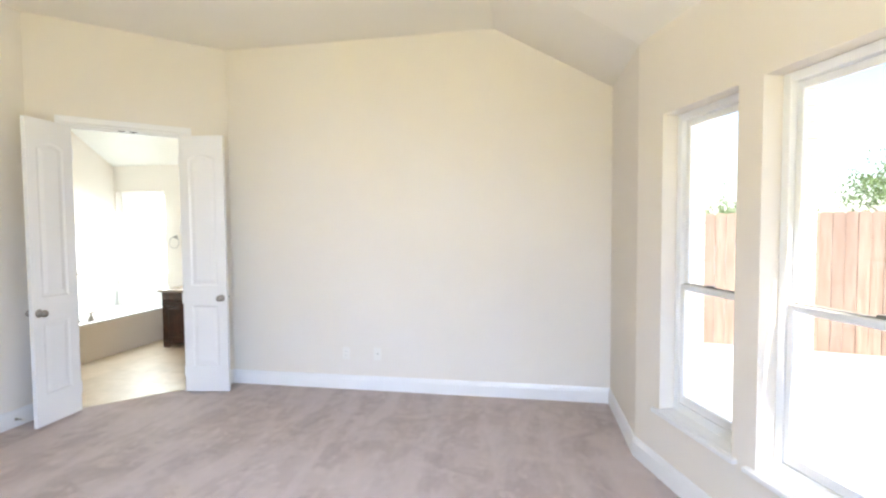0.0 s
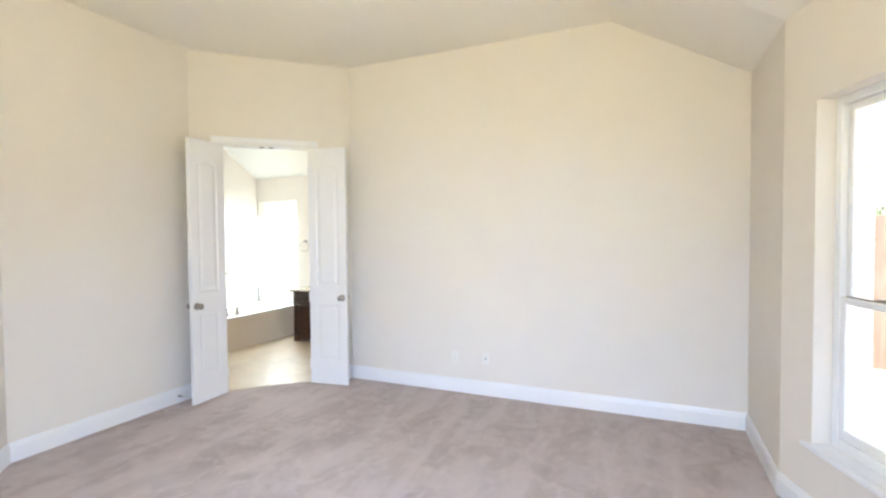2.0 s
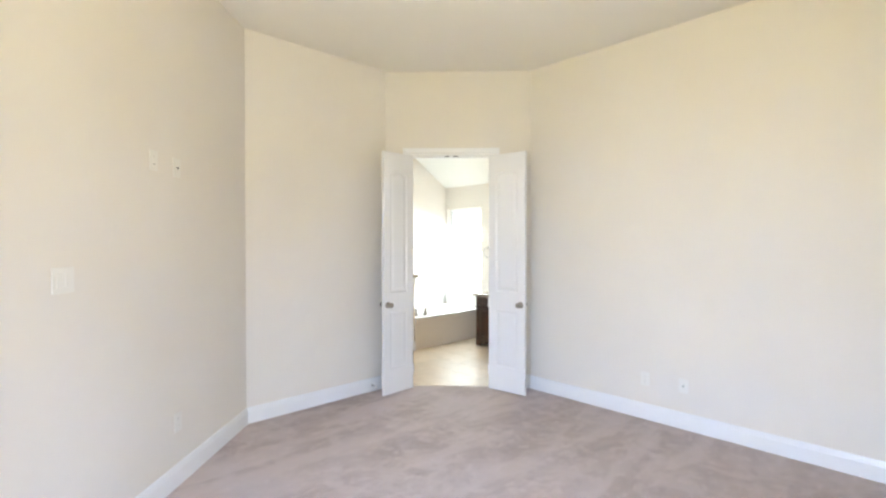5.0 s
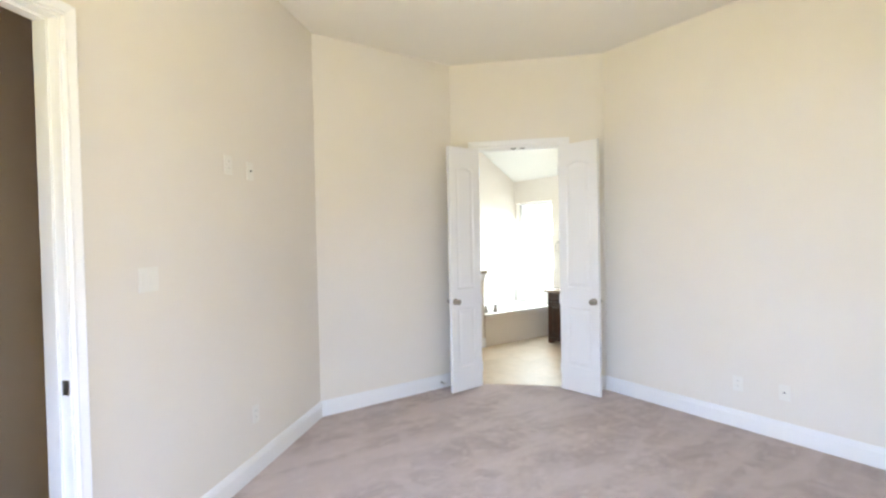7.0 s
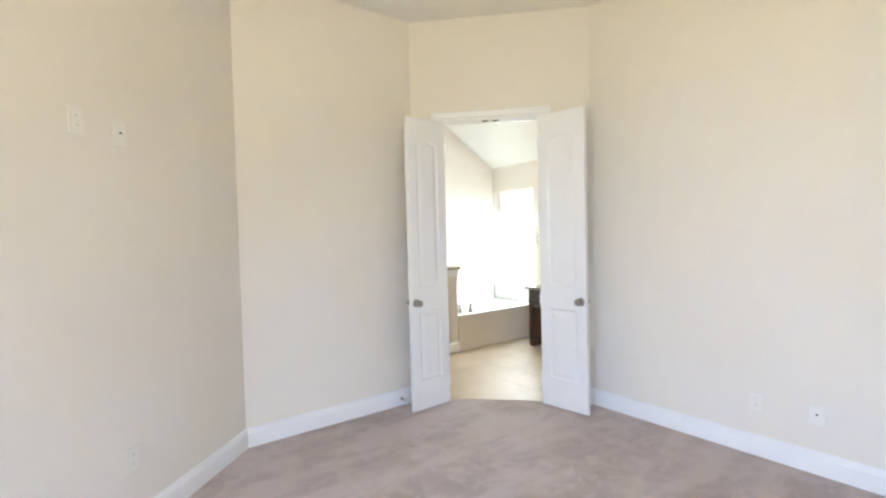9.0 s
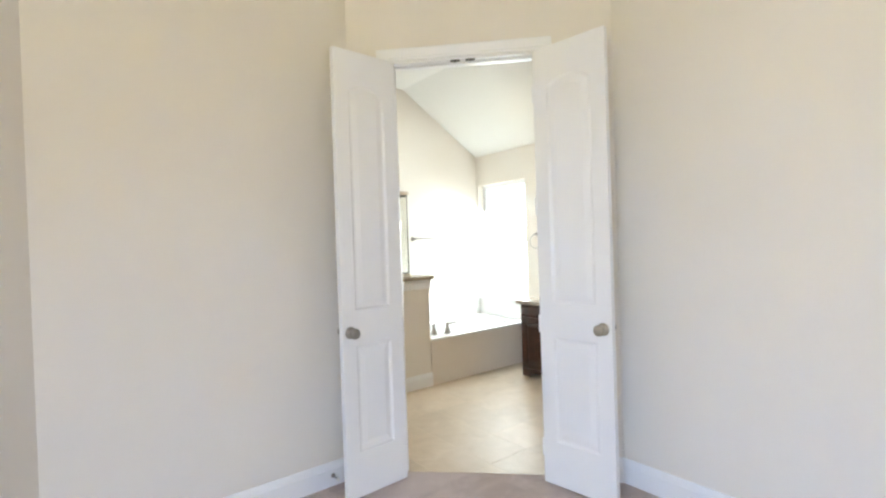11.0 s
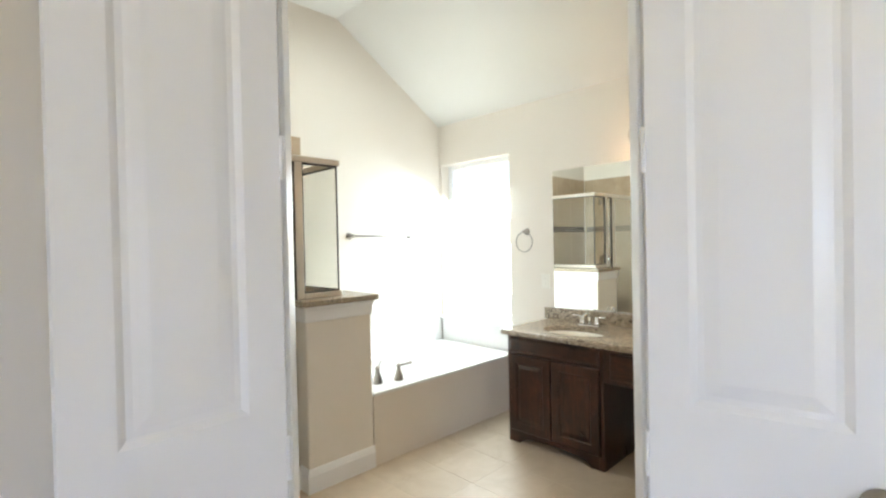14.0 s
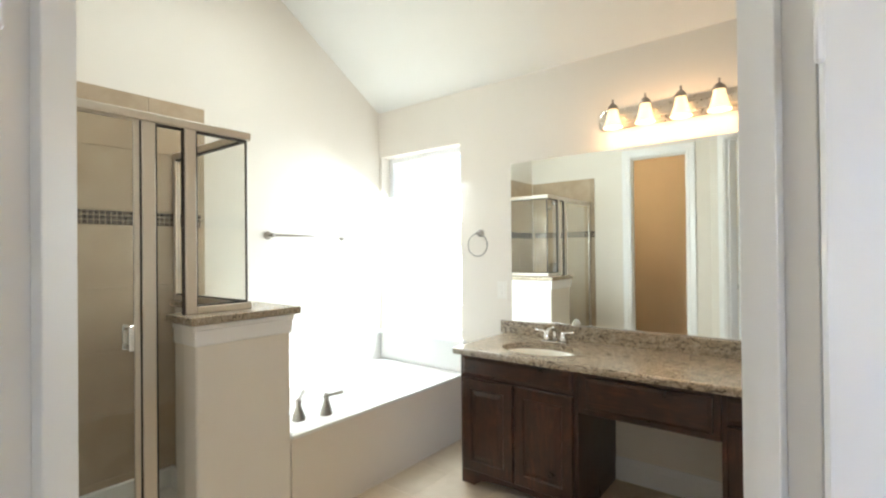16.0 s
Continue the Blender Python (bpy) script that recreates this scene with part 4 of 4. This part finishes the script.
loft(top, [square(Z1), oval(1.012, Z1), oval(1.0, Z1 - 0.004), oval(1.0, Z0), square(Z0)], False, False)
counter = thing("countertop", "brown speckled granite vanity countertop", "countertop")
part("slab", top, GRANITE, counter)
part("backsplash", boxed(-4.85, X1, BATH_N - 0.022, BATH_N - 0.002, Z1 + 0.0005, 0.845, 0.002), GRANITE, counter, "granite backsplash strip")
sink = thing("sink", "bone undermount oval sink in the countertop", "sink")
part("bowl", loft(bmesh.new(), [oval(1.09, Z0 - 0.001), oval(0.985, Z0 - 0.001), oval(0.95, Z0 - 0.03), oval(0.84, Z0 - 0.09), oval(0.55, Z0 - 0.135), oval(0.15, Z0 - 0.145)], False), PORCELAIN, sink, smooth=True)
part("drain", lathe(bmesh.new(), [(0, 0), (0.022, 0), (0.02, 0.004), (0, 0.003)], pose(SINK.x, SINK.y, Z0 - 0.1445)), CHROME, sink)

tap = thing("sink_faucet", "chrome centerset faucet with two lever handles", "faucet", pose(SINK.x - 0.005, 6.335, Z1))
part("base", boxed(-0.082, 0.082, -0.026, 0.026, 0.0005, 0.014, 0.006, 3), CHROME, tap)
for s in (-1, 1):
    post = part("handle", lathe(bmesh.new(), [(0, 0.0142), (0.024, 0.0142), (0.021, 0.03), (0.015, 0.05), (0.017, 0.062), (0.012, 0.07), (0, 0.072)], steps=18), CHROME, tap, m=pose(s * 0.055, 0, 0), smooth=True)
    part("lever", tube(bmesh.new(), [(0, 0, 0.064), (s * 0.03, -0.004, 0.071), (s * 0.072, -0.012, 0.075)], [0.006, 0.0055, 0.008]), CHROME, post, smooth=True)
part("spout", tube(bmesh.new(), [(0, 0, 0.0142), (0, 0, 0.06), (0, -0.012, 0.088), (0, -0.04, 0.10), (0, -0.08, 0.092), (0, -0.105, 0.07)], [0.017, 0.014, 0.012, 0.011, 0.010, 0.0105], 14), CHROME, tap, smooth=True)

mirror = tagged(part("mirror", boxed(-4.764, -2.80, BATH_N - 0.007, BATH_N - 0.002, 0.848, 1.938, 0.001), MIRROR), "large frameless mirror above the vanity", "mirror")
bm = boxed(-4.762, -2.802, BATH_N - 0.0105, BATH_N - 0.0075, 0.8465, 0.856, 0.0008)
part("bottom_channel", bm, CHROME, mirror, "thin polished metal channel along the lower edge")

# ---- vanity light ----
light = thing("vanity_light", "nickel four-light vanity fixture with lit bell shades", "wall lamp", pose(-3.753, BATH_N, 2.115))


def plate_ring(d, y):
    """Outline of the backplate with round corners, drawn in by d."""
    hx, hz, r = 0.388 - d, 0.060 - d, max(0.045 - d, 0.004)
    corners = ((hx - r, hz - r, 0), (r - hx, hz - r, 90), (r - hx, r - hz, 180), (hx - r, r - hz, 270))
    return [(cx + r * math.cos(radians(a + k * 15)), y, cz + r * math.sin(radians(a + k * 15))) for cx, cz, a in corners for k in range(7)]


bm = loft(bmesh.new(), [plate_ring(d, y) for d, y in ((0, -0.0015), (0, -0.009), (0.004, -0.013), (0.015, -0.015), (0.017, -0.021), (0.021, -0.024), (0.033, -0.025), (0.035, -0.029), (0.039, -0.031))])
part("backplate", bm, PLATE_METAL, light, "ridged brushed nickel backplate")
for x in (-4.025, -3.845, -3.663, -3.482):
    dx = x + 3.753
    arm = part("arm", tube(bmesh.new(), [(dx, -0.03, -0.005), (dx, -0.06, 0.0), (dx, -0.09, 0.02), (dx, -0.1, 0.045)], 0.007), NICKEL, light, smooth=True)
    part("cap", lathe(bmesh.new(), [(0, 0.095), (0.004, 0.094), (0.007, 0.085), (0.004, 0.078), (0.006, 0.072), (0.012, 0.068), (0.022, 0.058), (0.031, 0.042), (0.032, 0.034), (0, 0.034)], pose(dx, -0.1, 0), 18), NICKEL, arm, smooth=True)
    shade = part("shade", lathe(bmesh.new(), [(0.027, 0.0335), (0.031, 0.010), (0.037, -0.02), (0.046, -0.05), (0.056, -0.072), (0.0545, -0.072), (0.044, -0.049), (0.035, -0.02), (0.029, 0.010), (0.025, 0.032)], pose(dx, -0.1, 0), 24), FROST, light, "lit frosted glass bell shade", smooth=True)
    shade.visible_shadow = False
    lamp("vanity_bulb", "POINT", pose(x, BATH_N - 0.1, 2.055), 0.50, (1.0, 0.62, 0.34), radius=0.03)

can = thing("downlight", "small round recessed ceiling light", "ceiling lamp", pose(-5.045, 4.957, BATH_CEIL))
part("trim_ring", lathe(bmesh.new(), [(0.055, -0.001), (0.085, -0.001), (0.088, -0.004), (0.085, -0.008), (0.055, -0.006)], steps=28), TRIM, can)
part("lens", lathe(bmesh.new(), [(0, -0.002), (0.054, -0.002), (0.054, -0.004), (0, -0.0045)], steps=28), GLOW, can)
down = lamp("downlight_bulb", "SPOT", pose(-5.045, 4.957, BATH_CEIL - 0.012), 26, (0.92, 1.0, 0.94), radius=0.05)
down.data.spot_size, down.data.spot_blend = radians(176), 0.7
# added fill without a fixture, kept out of the mirror's view, warms the closet
lamp("closet_fill", "POINT", pose(-5.12, 3.38, 2.3), 8.0, (1.0, 0.84, 0.60), radius=0.08)


# ---- outside ----
slab("ground", [(-400, -400, -0.45), (400, -400, -0.45), (400, 400, -0.45), (-400, 400, -0.45)], 0.25, CONCRETE, "pale sunlit ground round the house")
# area lamps for sky from above and sunlit ground from below, in the bathroom window and in two added windows, unseen
# behind the path
lamp("window_sky_bath", "AREA", look((-5.61, BATH_N + 0.17, 1.76), (-5.61, BATH_N - 0.83, 0.10)), 13.4, (0.82, 0.96, 1.0), size=0.76, size_y=0.68)
lamp("window_ground_bath", "AREA", look((-5.61, BATH_N + 0.17, 1.05), (-5.61, BATH_N - 0.83, 1.40)), 5.6, (0.91, 1.0, 0.96), size=0.76, size_y=0.68)
s = (WINDOWS[2][0] + WINDOWS[2][1]) / 2
p = BAY_START + BAY_ALONG * s + BAY_OUT * 0.17
# fill for the bedroom from the added third bay window
lamp("window_sky_bay", "AREA", look((p.x, p.y, 1.78), (p.x - BAY_OUT.x, p.y - BAY_OUT.y, 1.05)), 7.6, (0.47, 0.645, 1.0), size=0.86, size_y=0.86, spread=90)
lamp("window_ground_bay", "AREA", look((p.x, p.y, 0.89), (p.x - BAY_OUT.x, p.y - BAY_OUT.y, 1.85)), 4.8, (0.95, 0.85, 0.38), size=0.86, size_y=0.86, spread=95)
p = Vector((E[0] - sum(ADDED_BACK_WINDOW) / 2, BACK_Y - 0.17, 0))
# lamps of the added back window, turned west to even out the walls
lamp("window_sky_back", "AREA", look((p.x, p.y, 1.78), (p.x - 0.4, p.y + 1, 1.05)), 23.0, (0.47, 0.645, 1.0), size=1.5, size_y=0.86, spread=90)
lamp("window_ground_back", "AREA", look((p.x, p.y, 0.89), (p.x - 0.4, p.y + 1, 1.85)), 12.8, (0.95, 0.85, 0.36), size=1.5, size_y=0.86, spread=95)

fence = thing("fence", "reddish cedar privacy fence across the yard", "fence", pose(2.62, 7.954, -0.198, 0, 0, -12.6))
plank = bmesh.new()
prism(plank, [(0.002, 0, 0), (0.138, 0, 0), (0.138, 0, 1.92), (0.118, 0, 1.95), (0.022, 0, 1.95), (0.002, 0, 1.92)], (0, 0.018, 0))
first = part("board", plank, FENCE, fence)
for i in range(1, 88):
    b = first.copy()
    scene.collection.objects.link(b)
    b.matrix_basis = pose(i * 0.141, 0.004 * (i % 2), 0)
for z in (0.25, 0.95, 1.65):
    part("rail", boxed(-0.05, 12.4, 0.024, 0.062, z, z + 0.09), FENCE, fence)

tree = thing("tree", "small leafy tree behind the fence", "tree", pose(9.43, 14.26, -0.2))
part("trunk", tube(bmesh.new(), [(0, 0, 0), (0.05, 0.02, 0.9), (0, 0.08, 1.8), (0.1, 0.05, 2.8)], [0.12, 0.09, 0.07, 0.03], 8), BARK, tree)
rnd = random.Random(4)
bm = bmesh.new()
for k in range(9):
    a, up = rnd.uniform(0, 6.28), rnd.uniform(1.5, 2.6)
    tube(bm, [(0, 0.05, up), (0.4 * math.cos(a), 0.4 * math.sin(a), up + 0.3), (0.8 * math.cos(a), 0.8 * math.sin(a), up + 0.5)], [0.03, 0.02, 0.008], 5)
part("limbs", bm, BARK, tree)
verts, faces = [], []
centres = [Vector((rnd.gauss(0, 0.6), rnd.gauss(0, 0.6), 2.6 + rnd.gauss(0, 0.45))) for _ in range(45)]
for k in range(2600):
    c = rnd.choice(centres) + Vector((rnd.gauss(0, 0.16), rnd.gauss(0, 0.16), rnd.gauss(0, 0.13)))
    q = Euler((rnd.uniform(0, 6), rnd.uniform(0, 6), rnd.uniform(0, 6))).to_matrix()
    n = len(verts)
    verts += [tuple(c + q @ Vector(v)) for v in ((-0.05, 0, 0), (0, -0.025, 0.008), (0.055, 0, 0), (0, 0.025, 0.008))]
    faces.append((n, n + 1, n + 2, n + 3))
me = bpy.data.meshes.new("crown")
me.from_pydata(verts, [], faces)
me.materials.append(LEAF)
crown = new("crown", me)
crown.parent = tree
copy_thing(tree, pose(5.85, 15.47, -0.2, 0, 0, 70) @ Matrix.Scale(0.72, 4))

# ---- pieces: tiles, mosaic, bricks ----
def tile_mesh(w, h, t, mat, name):
    bm = boxed(-w / 2, w / 2, -h / 2, h / 2, 0, t)
    bmesh.ops.bevel(bm, geom=[e for e in bm.edges if all(vv.co.z > t / 2 for vv in e.verts)], offset=0.0015, segments=1, affect="EDGES")
    me = bpy.data.meshes.new(name)
    bm.to_mesh(me)
    bm.free()
    me.materials.append(mat)
    return me


def lay(name, parent, inverse, pieces, mat, t):
    """Pieces of one kind as objects that share meshes by size; pieces: centre pose, width, height."""
    cache = {}
    for m, w, h in pieces:
        key = (round(w, 3), round(h, 3))
        if key not in cache:
            cache[key] = tile_mesh(w, h, t, mat, name)
        ob = new(name, cache[key])
        ob.parent = parent
        ob.matrix_basis = inverse @ m


def spans(lo, hi, start, pitch):
    """Courses of a grid that are cut at lo and hi."""
    out, a = [], start + math.floor((lo - start) / pitch) * pitch
    while a < hi - 1e-6:
        u, w = max(a, lo), min(a + pitch, hi)
        if w - u > 0.02:
            out.append((u, w))
        a += pitch
    return out


rnd = random.Random(2)
GAP = 0.0035
pieces = []
for x0, x1 in spans(TUB_X + 0.001, BATH_E - 0.02, -3.885, 0.34):
    for y0, y1 in spans(BATH_S, BATH_N - 0.002, 4.235, 0.34):
        # the angled doorway cuts the corner: keep what reaches past it
        if y1 - x0 < 7.43:
            continue
        pieces.append((pose((x0 + x1) / 2, (y0 + y1) / 2, -0.0485 + rnd.uniform(0, 0.0006)), x1 - x0 - GAP, y1 - y0 - GAP))
for x0, x1 in spans(-5.26, TUB_X, -3.885, 0.34):
    for y0, y1 in spans(BATH_S, 4.52, 4.235, 0.34):
        pieces.append((pose((x0 + x1) / 2, (y0 + y1) / 2, -0.0485), x1 - x0 - GAP, y1 - y0 - GAP))
lay("floor_tile", bath_floor, Matrix(), pieces, FLOOR_TILE, 0.0032)


def tiled(name, m, long, courses, label, band=True):
    """Shower tiling on the plane y = 0 of m, facing -y, x along it."""
    back = structure(part(name, boxed(0, long, -0.006, -0.0015, 0.1, courses[-1][1]), GROUT), label)
    back.matrix_basis = m
    pieces = []
    for z0, z1 in courses:
        for x0, x1 in spans(0.0, long, 0.04, 0.335):
            pieces.append((pose((x0 + x1) / 2, -0.0045, (z0 + z1) / 2, 90), x1 - x0 - 0.004, z1 - z0 - 0.004))
    lay("wall_tile", back, Matrix(), pieces, WALL_TILE, 0.0052)
    if band:
        bm = bmesh.new()
        n = int(long / 0.0262)
        for i in range(n):
            for k in range(3):
                box(bm, i * 0.0262 + 0.0022, i * 0.0262 + 0.0240, -0.0085, -0.006, 1.4925 + k * 0.0262, 1.4925 + k * 0.0262 + 0.0218)
        tagged(part("mosaic_band", bm, MOSAIC, back, "three rows of small dark mosaic tiles"), kind="stuff")


COURSES = [(0.1, 0.151), (0.151, 0.486), (0.486, 0.821), (0.821, 1.156), (1.156, 1.491), (1.571, 1.906), (1.906, 2.22)]
tiled("shower_tiling", pose(BATH_W, BATH_S + 0.012, 0, 0, 0, 90), 4.992 - BATH_S - 0.012 - 0.0, COURSES[:5] + COURSES[5:], "tan square shower wall tiles")
tiled("shower_tiling", pose(-5.215, BATH_S, 0, 0, 0, 180), 0.838, COURSES, "tan square shower wall tiles")
tiled("shower_tiling", pose(-6.053, 4.845, 0), 0.68, [(0.1, 0.151), (0.151, 0.486), (0.486, 0.821), (0.821, 1.028)], "tan tiles inside the half wall", band=False)

# brick veneer jambs outside the bay windows
for n, (s0, s1) in enumerate(WINDOWS[:2]):
    veneer = structure(part("brick_veneer", boxed(s0 - 0.06, s0 - 0.012, 0.202, 0.302, -0.2, 2.6), MORTAR), "pale brick return outside the window")
    veneer.matrix_basis = BAY_M
    pieces = []
    for k in range(36):
        z = -0.16 + k * 0.076
        if z < 2.55:
            pieces.append((pose(s0 - 0.014, 0.252, z + 0.033, 90, 0, 90), 0.094, 0.064))
    lay("brick", veneer, Matrix(), pieces, BRICK, 0.008)
